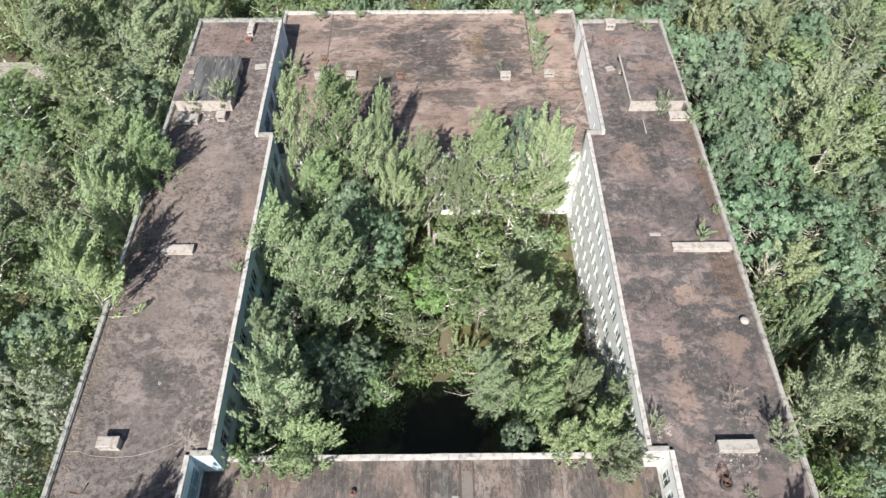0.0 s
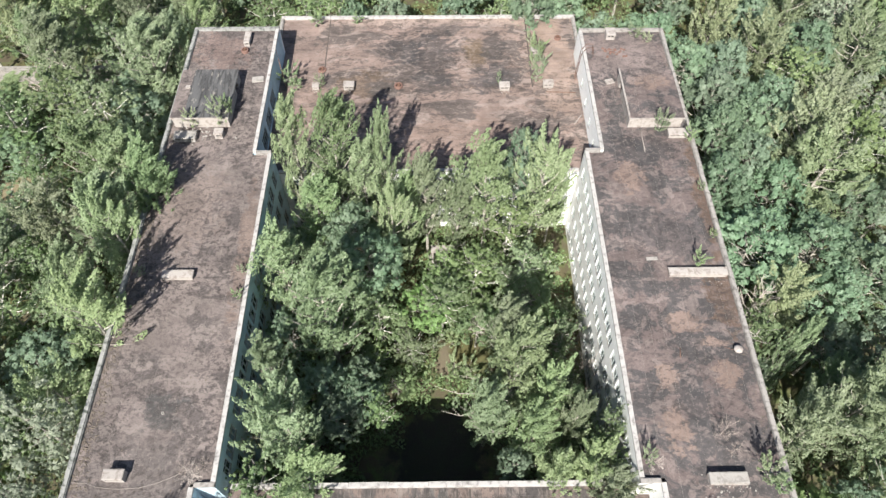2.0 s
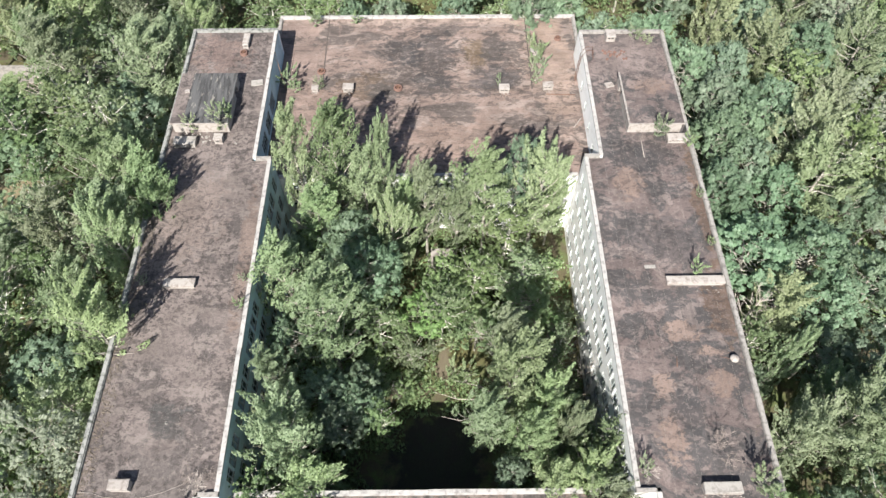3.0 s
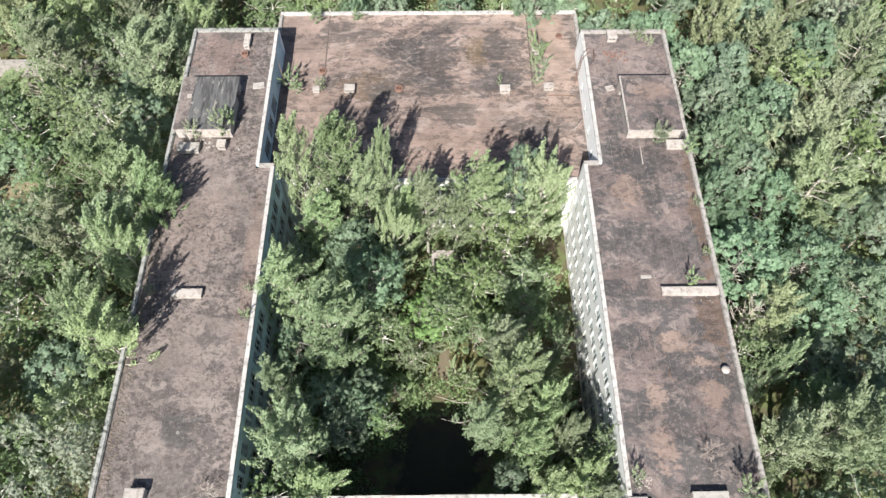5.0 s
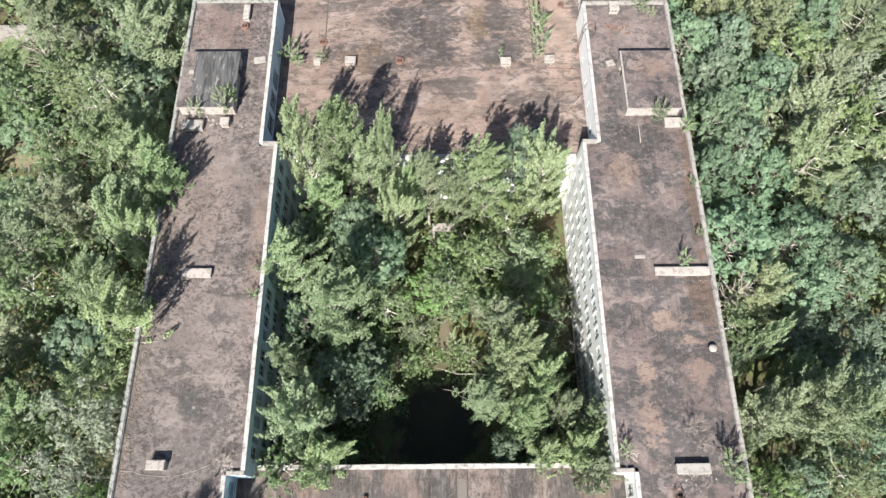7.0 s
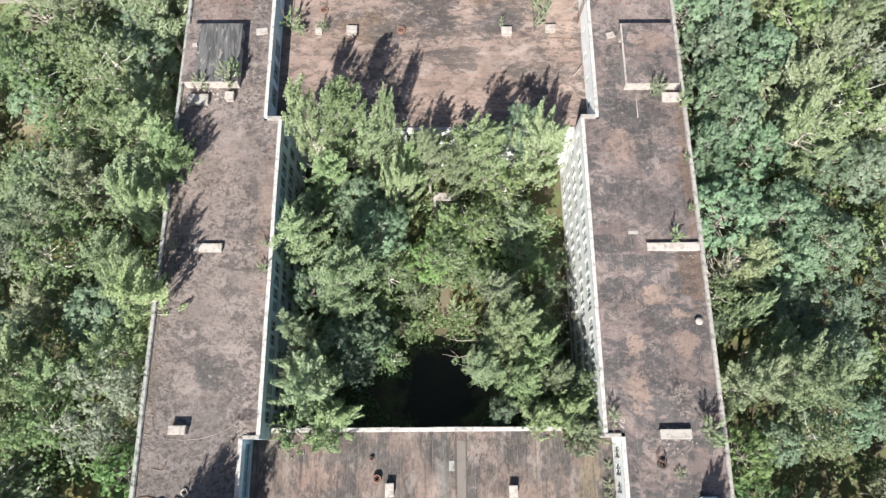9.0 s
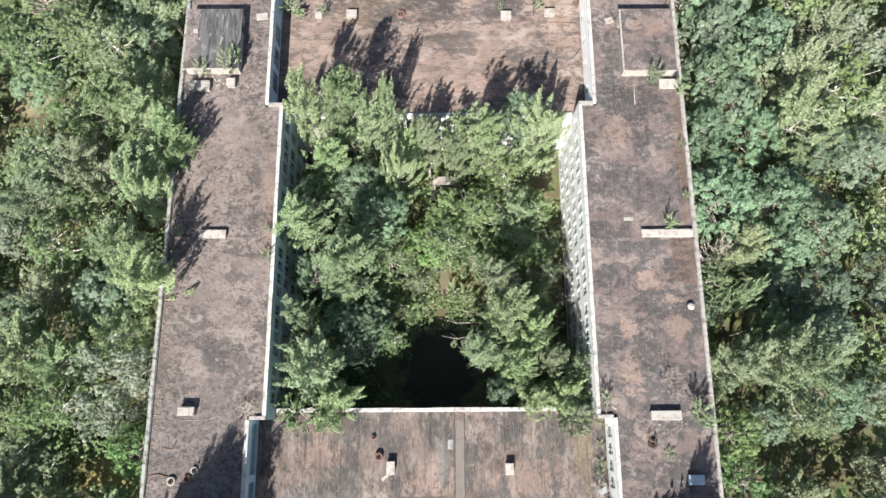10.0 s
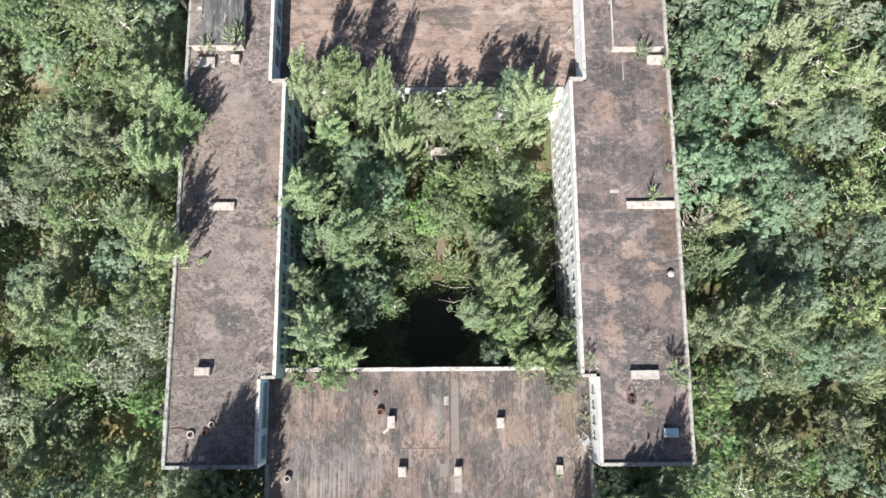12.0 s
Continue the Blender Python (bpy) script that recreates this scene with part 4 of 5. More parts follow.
plant_all(
    ("B", 14.9, 19.0, 8.8, 0.9), ("Z", 15.0, 21.0, 9.5, 0.8), ("Z", 14.6, 25.4, 8.0, 1.2, 0, (0, 0), 1), ("Z", 14.4, 28.0, 7.0, 1.1, 0, (0, 0), 0),
    ("Z", 14.7, 23.4, 9.0, 1.0, 0, (0, 0), 1), ("Z", 14.5, 31.5, 6.5, 1.1, 0, (0, 0), 1), ("H", 1.4, 36.6, 7.5, 2.2), ("H", 4.2, 34.2, 6.5, 2.0),
    ("H", 9.6, 35.0, 9.0, 2.2), ("Y", 13.4, 17.7, 13.6, 2.6, 0, (3, 11)), ("Y", 15.0, 17.4, 12.6, 1.6, 0, (0, 9)), ("D", 6.8, 17.7, 11.4, 1.5),
    ("B", -7.4, 33.8, 13.0, 2.2), ("H", 4.6, 32.2, 7.5, 2.0), ("H", -0.4, 34.2, 8.0, 2.4), ("P", -6.4, 44.4, 17.0, 2.6),
)
plant_all(
    ("P", -2.2, 42.6, 14.8, 2.2), ("P", 2.8, 42.6, 14.2, 2.0), ("P", 13.0, 45.2, 13.5, 1.7), ("B", 7.8, 41.4, 12.5, 2.4), ("D", -13.0, 30.4, 10.0, 2.0),
    ("D", -13.2, 38.6, 12.0, 2.2), ("D", -9.4, 25.2, 10.5, 2.3), ("D", -6.4, 24.4, 9.0, 2.0), ("H", -11.0, 23.4, 7.0, 1.3), ("H", 12.2, 33.2, 6.0, 1.3),
    ("B", 12.2, 28.8, 6.0, 1.2), ("S", 2.5, 29.2, 2.4, 1.2), ("S", 0.3, 32.0, 2.6, 1.2), ("S", 2.2, 32.4, 2.0, 1.0), ("H", 2.6, 35.6, 5.5, 1.9),
    ("H", -2.6, 33.4, 5.0, 1.8), ("H", 5.6, 34.6, 5.0, 1.8), ("H", 10.6, 33.8, 5.0, 1.9), ("H", 11.2, 28.4, 4.0, 1.6), ("B", 12.8, 27.0, 4.0, 1.5),
    ("H", -3.2, 27.0, 4.5, 1.7), ("B", -5.6, 29.6, 5.0, 1.7),
)
plant_all(
    ("S", 3.6, 28.6, 3.0, 1.3), ("B", 13.4, 34.6, 4.5, 1.6), ("H", 6.0, 39.8, 5.5, 1.9), ("B", 9.6, 40.6, 5.5, 1.8), ("B", -8.6, 39.4, 6.0, 1.9),
    ("H", -13.6, 42.2, 6.0, 1.6), ("B", 14.2, 22.6, 5.0, 1.3), ("B", -14.0, 17.6, 7.0, 1.4),
)

# ---- trees close by the outer walls ----
# Tall rows below y 4 are mostly unseen, stacked to deepen shade on the roofs.
plant_all(
    ("P", -21.9, 3.6, 22.6, 2.4), ("P", -19.9, 3.0, 20.5, 2.2), ("P", -24.2, 3.2, 18.8, 2.1), ("B", -23.2, 4.4, 10.5, 1.7), ("P", -20.9, 2.2, 22.4, 2.6),
    ("P", -22.9, 2.4, 20.6, 2.4), ("P", 23.3, 3.2, 21.6, 1.9), ("P", 20.5, 2.4, 17.6, 2.2), ("P", -24.0, 2.0, 20.0, 2.8), ("P", -22.2, 1.0, 23.0, 3.0),
    ("P", -20.2, 0.8, 22.6, 3.0), ("D", -22.8, 2.6, 17.6, 2.2), ("D", 23.2, 2.0, 19.4, 2.2), ("D", 19.6, 1.8, 17.0, 2.0), ("D", -20.2, 0.0, 22.0, 3.0),
    ("D", -22.0, -0.4, 22.4, 3.0), ("D", -23.6, 0.8, 19.6, 2.6), ("D", 23.6, 0.6, 20.8, 2.4), ("D", 20.8, 0.4, 18.6, 2.4), ("D", 20.4, 0.6, 17.6, 2.4),
    ("B", -22.4, 4.3, 11.5, 1.9), ("D", -18.6, 4.5, 10.0, 1.9),
)
plant_all(
    ("D", -17.9, -1.2, 15.5, 2.0), ("D", 16.1, -1.9, 18.4, 1.5), ("P", -18.9, 0.4, 17.0, 1.8), ("P", 14.8, -1.9, 19.6, 1.8), ("D", -27.0, 3.6, 9.5, 2.4),
    ("B", 22.0, 3.8, 12.5, 2.2), ("P", 22.8, 3.4, 20.8, 2.0), ("P", 19.4, 2.8, 17.4, 2.0), ("P", 21.4, 2.8, 17.2, 1.9), ("B", 27.4, 3.6, 12.0, 2.4),
    ("D", 18.9, 3.9, 13.5, 2.0), ("D", 24.0, 69.0, 12.5, 2.5), ("D", 20.4, 70.0, 12.0, 2.4), ("B", -23.6, 4.9, 13.0, 1.9), ("B", -20.2, 4.8, 12.6, 1.8),
    ("B", 22.6, 4.9, 12.4, 1.9), ("B", 19.9, 4.8, 12.8, 1.8), ("B", 25.2, 4.8, 12.0, 1.8), ("D", 12.7, 73.4, 16.2, 2.7, 0, (0, 5)), ("B", -16.0, 75.2, 11.2, 2.2),
    ("D", -9.4, 74.8, 10.6, 2.0),
)
plant_all(
    ("D", 17.2, 75.0, 12.0, 2.4), ("B", 9.0, 75.4, 11.0, 2.0), ("D", 27.4, 68.6, 13.0, 2.6), ("B", -13.0, 75.0, 11.5, 1.9), ("D", -20.4, 69.6, 9.0, 2.4),
    ("B", -24.6, 69.4, 11.0, 2.0), ("P", -27.6, 70.0, 15.0, 2.6), ("D", 3.4, 76.4, 10.5, 2.4), ("D", -5.0, 76.4, 10.0, 2.4), ("B", -39.6, 57.5, 15.0, 3.6),
    ("B", -36.0, 55.8, 15.0, 3.4), ("D", -33.3, 58.2, 11.0, 3.2), ("B", -47.3, 56.6, 12.5, 3.6), ("Y", -35.3, 56.0, 10.0, 1.9), ("A", -31.0, 51.7, 12.0, 2.5),
    ("D", -46.7, 54.5, 7.5, 3.3), ("B", -43.3, 50.7, 8.0, 2.7), ("P", -33.9, 47.5, 17.5, 3.6), ("P", -30.2, 46.0, 17.0, 2.9), ("P", -28.2, 43.6, 19.0, 2.6, 0, (7, 0)),
)
plant_all(
    ("A", -28.2, 41.4, 17.5, 2.2, 0, (11, 0)), ("B", -42.4, 42.5, 13.0, 3.9), ("Y", -36.8, 41.7, 14.0, 3.5), ("P", -29.7, 39.1, 19.0, 3.6), ("P", -28.3, 37.1, 20.0, 2.8),
    ("A", -42.6, 38.1, 13.0, 3.6), ("W", -46.5, 35.3, 11.0, 2.6), ("B", -40.6, 33.4, 12.0, 3.2), ("B", -39.4, 38.7, 10.0, 2.6), ("P", -30.2, 31.5, 19.0, 2.9),
    ("P", -28.1, 28.0, 22.0, 3.1, 0, (4, 0)), ("Y", -41.3, 28.8, 10.0, 2.8), ("D", -45.6, 25.5, 8.0, 3.4), ("D", -36.1, 28.3, 8.5, 3.3), ("A", -31.2, 23.4, 13.0, 3.0),
    ("A", -41.7, 21.7, 13.0, 4.0), ("A", -37.6, 20.6, 12.0, 3.1), ("W", -30.1, 20.3, 16.5, 3.1), ("W", -33.0, 15.9, 12.0, 2.5), ("B", -38.6, 16.5, 12.0, 2.9),
)
plant_all(
    ("B", -42.4, 16.0, 12.0, 2.3), ("H", -30.2, 12.0, 10.5, 2.6), ("B", -42.9, 11.5, 9.0, 3.1), ("Y", -37.7, 7.2, 9.0, 1.9), ("A", -42.7, 7.7, 10.0, 3.0),
    ("A", -32.0, 6.4, 10.5, 2.8), ("B", -35.5, 6.2, 9.0, 2.3), ("B", -40.3, 9.9, 7.0, 2.2), ("P", -41.9, 63.9, 17.0, 3.9), ("P", -31.7, 62.6, 17.0, 4.2),
    ("P", -45.4, 66.2, 16.0, 3.6), ("B", -41.0, 59.4, 12.0, 3.6), ("X", -47.2, 64.9, 9.0, 2.8), ("D", -35.0, 62.0, 10.0, 3.4), ("B", -47.6, 57.8, 10.0, 3.3),
    ("B", -37.0, 66.3, 14.0, 3.1), ("P", -29.5, 66.4, 15.0, 2.2), ("D", 31.0, 57.4, 14.0, 3.0), ("D", 37.4, 56.6, 14.0, 3.4), ("D", 34.3, 53.4, 13.5, 2.7),
    ("D", 30.1, 51.2, 14.5, 3.2), ("D", 28.9, 45.0, 14.5, 2.7),
)
plant_all(
    ("D", 33.9, 49.1, 13.0, 2.7), ("D", 35.7, 45.6, 12.5, 2.8), ("Y", 39.6, 51.0, 16.0, 3.9), ("Y", 40.3, 46.3, 15.5, 4.2), ("B", 45.6, 51.2, 14.0, 3.9),
    ("Y", 44.6, 57.5, 13.0, 3.4), ("W", 49.0, 56.5, 13.0, 3.6), ("Y", 50.9, 48.8, 13.0, 3.3), ("D", 47.3, 43.6, 12.0, 3.3), ("D", 43.3, 44.1, 12.0, 2.6),
    ("D", 30.6, 37.5, 14.5, 4.1), ("D", 37.2, 37.3, 14.0, 3.8), ("D", 40.9, 34.2, 14.5, 3.7), ("D", 37.6, 33.1, 13.0, 2.9), ("Y", 32.4, 32.4, 13.0, 3.1),
    ("X", 29.9, 31.9, 13.0, 2.6), ("D", 36.7, 28.9, 9.5, 2.9), ("D", 41.3, 28.0, 11.0, 3.2), ("B", 48.4, 34.4, 12.0, 3.4), ("D", 48.4, 29.8, 12.0, 3.3),
    ("B", 29.7, 29.3, 12.0, 2.0), ("D", 29.9, 26.6, 8.0, 1.6),
)
plant_all(
    ("D", 39.2, 24.9, 8.5, 3.0), ("A", 34.5, 24.2, 13.0, 1.7), ("A", 33.8, 20.8, 17.0, 3.3), ("A", 36.9, 19.6, 16.5, 3.2), ("A", 30.9, 19.9, 15.5, 2.8),
    ("D", 40.5, 23.3, 13.0, 2.7), ("B", 47.2, 22.4, 13.0, 3.0), ("D", 40.2, 17.2, 12.0, 3.4), ("D", 46.2, 17.7, 12.0, 3.1), ("H", 30.4, 13.2, 10.5, 2.8),
    ("D", 34.4, 14.6, 10.0, 2.2), ("B", 37.1, 15.2, 12.0, 2.7), ("Y", 48.2, 14.2, 10.0, 2.4), ("H", 31.6, 8.6, 9.5, 2.8), ("H", 28.9, 10.7, 9.0, 1.7),
    ("Y", 36.4, 7.0, 10.5, 3.0), ("Y", 45.6, 9.4, 10.0, 2.5), ("H", 41.0, 5.6, 6.5, 2.4), ("D", 29.0, 5.4, 10.0, 2.0), ("D", 45.9, 5.2, 7.0, 2.5),
    ("D", 29.7, 62.4, 14.0, 3.1), ("D", 33.6, 62.4, 14.0, 3.3),
)
plant_all(
    ("Y", 38.5, 64.9, 14.5, 3.8), ("D", 44.6, 66.3, 13.5, 3.6), ("Y", 50.4, 64.9, 15.0, 3.9), ("B", 41.4, 61.4, 13.5, 3.5), ("P", 28.8, 24.4, 15.0, 1.4, 0, (14, -12)),
    ("D", 30.6, 42.4, 12.0, 2.0),
)


# ---- the wood all round ----
def make_wood():
    r = random.Random(21)
    bare = [(-48.8, 52.8, 3.2), (-48.4, 49.8, 2.6), (-50.2, 46.9, 3.4), (-48.5, 31.5, 3.5), (-39.4, 13.4, 3.0), (-35.9, 9.1, 2.4), (46.5, 11.6, 3.0), (47.7, 31.5, 2.8), (41.6, 43.8, 3.2), (49.6, 41.9, 2.6), (41.2, 11.0, 4.4), (31.1, 23.7, 1.5), (-60, 66, 5.0), (-47, 71, 3.0)]
    y = 1.6
    row = 0
    while y < 86:
        x = -70.0 + (row % 2) * 2.3
        while x < 72:
            px, py = x + r.uniform(-1.6, 1.6), y + r.uniform(-1.6, 1.6)
            x += 5.2
            if abs(px) < 28.8 and -4 < py < 75.5 or abs(px) < 17 and py < 2:
                continue
            if abs(px) < 27 and py < 1:
                continue
            if not -55 - 0.11 * py < px < 58 + 0.12 * py or any((px - a) ** 2 + (py - b) ** 2 < c * c for a, b, c in bare):
                continue
            if -62 < px < -39 and 66 < py < 72 and r.random() < 0.7:
                continue
            if any((px - a) ** 2 + (py - b) ** 2 < (0.8 * (c + 2.6)) ** 2 for a, b, c in PLANTED):
                continue
            if 28 < px < 50 and 6 < py < 64 and r.random() < 0.75:
                continue
            if px < 0:
                kind = r.choices("PBDYW", (46, 22, 22, 6, 4))[0]
            else:
                kind = r.choices("PBDYW", (16, 14, 52, 10, 8))[0]
            if px < -29 and py > 50:
                kind = r.choices("PBDY", (34, 38, 8, 20))[0]
            if abs(px) < 29:
                kind = r.choices("BD", (30, 70))[0]
            tall = 0.74 if 5 < py < 66 and -49 < px < 52 else 1.0
            h = tall * {"P": r.uniform(13, 16.5), "B": r.uniform(11, 14), "D": r.uniform(11.5, 14.5), "Y": r.uniform(11, 15.5), "W": r.uniform(11, 14.5)}[kind]
            if -62 < px < -39 and 54 < py < 66.1 and r.random() < 0.6:
                h = min(h, 2.0 + 0.65 * (72 - py))
            if -55 < px < -43.5 and 38 < py < 51:
                h *= 0.68
            plant(kind, px, py, h, {"P": r.uniform(2.9, 3.8), "B": r.uniform(2.7, 3.4), "D": r.uniform(3.0, 4.0), "Y": r.uniform(2.8, 3.5), "W": r.uniform(2.8, 3.5)}[kind])
        y += 4.9
        row += 1


make_wood()


def undergrowth():
    """Low leaves and grass in the court and under the wood's edge, too fine to count."""
    gen = np.random.default_rng(9)
    n = 66000
    x = np.concatenate([gen.uniform(-15.2, 15.2, n // 3), gen.uniform(-62, -27.5, n // 3), gen.uniform(27.5, 60, n // 3)])
    y = np.concatenate([gen.uniform(16.6, 47, n // 3), gen.uniform(-4, 92, n // 3), gen.uniform(-4, 92, n // 3)])
    keep = np.array([noise.noise((a * 0.18, b * 0.18, 3)) > -0.12 for a, b in zip(x, y)])
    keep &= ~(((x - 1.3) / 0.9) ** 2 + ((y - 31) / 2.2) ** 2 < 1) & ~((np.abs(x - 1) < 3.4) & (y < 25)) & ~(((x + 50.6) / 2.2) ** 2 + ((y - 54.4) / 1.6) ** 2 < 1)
    x, y = x[keep], y[keep]
    c = np.stack([x, y, 0.1 + np.where(np.abs(x) > 16, 2.6, 1.2) * gen.random(len(x)) ** 2], 1)
    nrm = unit(gen.normal(size=(len(x), 3)) * 0.5 + np.array([0, -0.2, 1.0]))
    ob = new("undergrowth", leaf_mesh("undergrowth", c, nrm, gen.uniform(0.12, 0.3, len(x)), LEAF_BIRCH, gen))
    tagged(ob, "patchy low green undergrowth and grass on the ground", "undergrowth", kind="stuff")


undergrowth()


def understorey():
    """Saplings and low limbs that close the wood under the crowns, too many to count."""
    gen = np.random.default_rng(17)
    centres, normals = [], []
    for _ in range(1500):
        x, y = gen.uniform(-60, 66), gen.uniform(-4, 90)
        if abs(x) < 28.6 and y < 75 or not -57 - 0.11 * y < x < 60 + 0.12 * y:
            continue
        if any((x - a) ** 2 + (y - b) ** 2 < c * c for a, b, c in ((-49, 53.5, 6.0), (-50, 48.5, 5.5), (-36, 9.5, 2.5), (41.2, 11.0, 4.6), (-60, 66, 5.0), (-53, 69.5, 3.5), (-44, 69.5, 3.5))):
            continue
        if 28 < x < 52 and gen.random() < 0.8:
            continue
        h, r, n = gen.uniform(3.0, 7.5 if x < 0 else 5.5), gen.uniform(1.2, 2.2), 80
        d = unit(gen.normal(size=(n, 3)))
        centres.append(np.stack([x + d[:, 0] * r, y + d[:, 1] * r, h * (0.68 + 0.3 * d[:, 2])], 1))
        normals.append(unit(d * 0.4 + np.array([0, -0.3, 0.8]) + gen.normal(size=(n, 3)) * 0.35))
    c = np.concatenate(centres)
    ob = new("understorey", leaf_mesh("understorey", c, np.concatenate(normals), gen.uniform(0.18, 0.32, len(c)), LEAF_BIRCH, gen))
    tagged(ob, "leafy saplings and low limbs under the taller trees", "undergrowth", kind="stuff")


understorey()


def far_wood():
    """The wood that goes on past the nearer trees: uneven crowns, too many and too far to count."""
    gen = np.random.default_rng(31)
    centres, normals, sizes = [], [], []
    for gx in np.arange(-105, 106, 5.2):
        for gy in np.arange(-45, 136, 5.2):
            x, y = gx + gen.uniform(-2, 2), gy + gen.uniform(-2, 2)
            if -59 - 0.11 * y < x < 62 + 0.12 * y and -2.5 < y < 87.5 or abs(x) < 30 and -4.5 < y < 87.5:
                continue
            h, r, n = gen.uniform(9, 14), gen.uniform(2.6, 3.6), 170
            d = unit(gen.normal(size=(n, 3)))
            tall = h * (0.62 + 0.33 * d[:, 2] * (0.7 + 0.5 * gen.random(n)))
            spread = r * (0.6 + 0.5 * gen.random(n))
            centres.append(np.stack([x + d[:, 0] * spread, y + d[:, 1] * spread, np.maximum(0.6, tall)], 1))
            normals.append(unit(d * 0.6 + np.array([-0.05, -0.3, 0.7]) + gen.normal(size=(n, 3)) * 0.3))
            sizes.append(gen.uniform(0.36, 0.66, n))
            low = gen.uniform(-2.6, 2.6, (24, 3))
            centres.append(np.stack([x + low[:, 0], y + low[:, 1], 0.3 + np.abs(low[:, 2]) * 0.8], 1))
            normals.append(unit(gen.normal(size=(24, 3)) * 0.4 + np.array([0, 0, 1.0])))
            sizes.append(gen.uniform(0.35, 0.8, 24))
    ob = new("far_wood", leaf_mesh("far_wood", np.concatenate(centres), np.concatenate(normals), np.concatenate(sizes), LEAF_BROAD, gen))
    tagged(ob, "dense green wood stretching away round the school", "wood", kind="stuff")


far_wood()


# ---- roof things ----
def weather(geo, amount, cx, cy):
    """Moves the corners a little, so that no edge is quite true; corners in one place move together."""
    geo.v = [tuple(a + amount * k * d for a, k, d in zip(p, (1, 1, 0.6 if p[2] > 0.05 else 0), noise.noise_vector((p[0] * 2.3 + cx, p[1] * 2.3 + cy, p[2] * 2.3)))) for p in geo.v]


def vent_box(x0, x1, y0, y1, z, h, label, body=VENT_WHITE, cap=VENT_WHITE, slots=2, name="roof_vent", turn=0.0, group="ventilation boxes on the roofs", worn=0.035):
    """A masonry ventilation box: a body with outlet slots, under an overhanging cap slab."""
    cx, cy, w, d = (x0 + x1) / 2, (y0 + y1) / 2, x1 - x0, y1 - y0
    ob = thing(name, label, "roof vent", (cx, cy, z), group=group, turn=turn)
    b = Geo()
    hw, hd, t = w / 2 - 0.05, d / 2 - 0.05, 0.1
    b.box(-hw, hw, hd - t, hd, 0, h - 0.1).box(-hw, -hw + t, -hd, hd - t, 0, h - 0.1).box(hw - t, hw, -hd, hd - t, 0, h - 0.1)
    lo, hi = h * 0.42, h * 0.74
    b.box(-hw + t, hw - t, -hd, -hd + t, 0, lo).box(-hw + t, hw - t, -hd, -hd + t, hi, h - 0.1)
    n = max(1, slots)
    gap = (2 * hw - 2 * t) / n
    for i in range(n + 1):
        x = -hw + t + gap * i
        b.box(max(-hw + t, x - 0.05), min(hw - t, x + 0.05), -hd, -hd + t, lo, hi)
    weather(b, worn, cx, cy)
    part("body", b, body, ob)
    # a dark plate behind the slots paints the shade inside the box
    part("lining", Geo().box(-hw + t, hw - t, -hd + t + 0.02, -hd + t + 0.05, 0.0, h - 0.12), DARK_IN, ob)
    c = Geo().box(-w / 2, w / 2, -d / 2, d / 2, h - 0.1, h - 0.02).box(-w / 2 + 0.05, w / 2 - 0.05, -d / 2 + 0.05, d / 2 - 0.05, h - 0.02, h + 0.01, 0.03)
    weather(c, worn, cx + 5, cy)
    part("cap_slab", c, cap, ob)
    return ob


def rubble(x, y, z, spread, n, size, label, material, seed):
    """A scatter of broken pieces, one heap."""
    r = random.Random(seed)
    g = Geo()
    for _ in range(n):
        s = size * r.uniform(0.35, 1.0)
        a = r.uniform(0, math.pi)
        px, py = x + r.gauss(0, spread), y + r.gauss(0, spread * 0.6)
        w, d, h = s, s * r.uniform(0.5, 1), s * r.uniform(0.25, 0.6)
        k = Geo().box(-w / 2, w / 2, -d / 2, d / 2, 0, h, 0.15 * d)
        g.add([(px + p[0] * math.cos(a) - p[1] * math.sin(a), py + p[0] * math.sin(a) + p[1] * math.cos(a), z + p[2]) for p in k.v], k.f)
    ob = new("rubble", g.mesh("rubble", material))
    tagged(ob, label, "rubble", kind="stuff")


def collar(x, y, z, r, h, material, label, pipe=True, name="pipe_collar"):
    """A round collar round a pipe stub, hollow inside."""
    ob = thing(name, label, "pipe collar", (x, y, z), group="pipe collars on the roofs")
    g = Geo().lathe(0, 0, ((r, 0), (r * 0.97, h), (r * 0.9, h + 0.03), (r * 0.66, h + 0.03), (r * 0.6, h - 0.02), (r * 0.6, 0.02)), 16, close=False)
    part("ring", g, material, ob, smooth=False)
    if pipe:
        k = Geo().lathe(0, 0, ((r * 0.42, 0), (r * 0.42, h + 0.12), (r * 0.34, h + 0.12), (r * 0.34, 0.05)), 12, close=False)
        part("pipe", k, RUST, ob)
    # a dark disc paints the shade down in the collar's mouth
    part("opening", Geo().lathe(0, 0, ((r * 0.6, 0.01), (r * 0.58, 0.03)), 16), DARK_IN, ob)
    return ob


Z, L = ROOF_HIGH, ROOF_LOW
# left wing
vent_box(-23.75, -22.2, 15.5, 16.3, Z, 0.85, "whitewashed chimney box with slab cap on the felt roof", slots=3)
vent_box(-23.3, -20.55, 32.75, 33.6, Z, 0.5, "long low white ventilation box on the felt roof", slots=6)
collar(-24.0, 9.65, Z, 0.42, 0.25, VENT_GREY, "grey concrete pipe collar on the felt roof")
collar(-22.6, 9.85, Z, 0.38, 0.16, BRICK_RED, "dull pinkish pipe collar on the felt roof")
collar(-21.95, 10.6, Z, 0.34, 0.2, VENT_GREY, "grey concrete pipe collar on the felt roof")
collar(-20.65, 20.76, Z, 0.12, 0.06, VENT_GREY, "small pale roof drain in a dark stained dip", pipe=False, name="roof_drain")
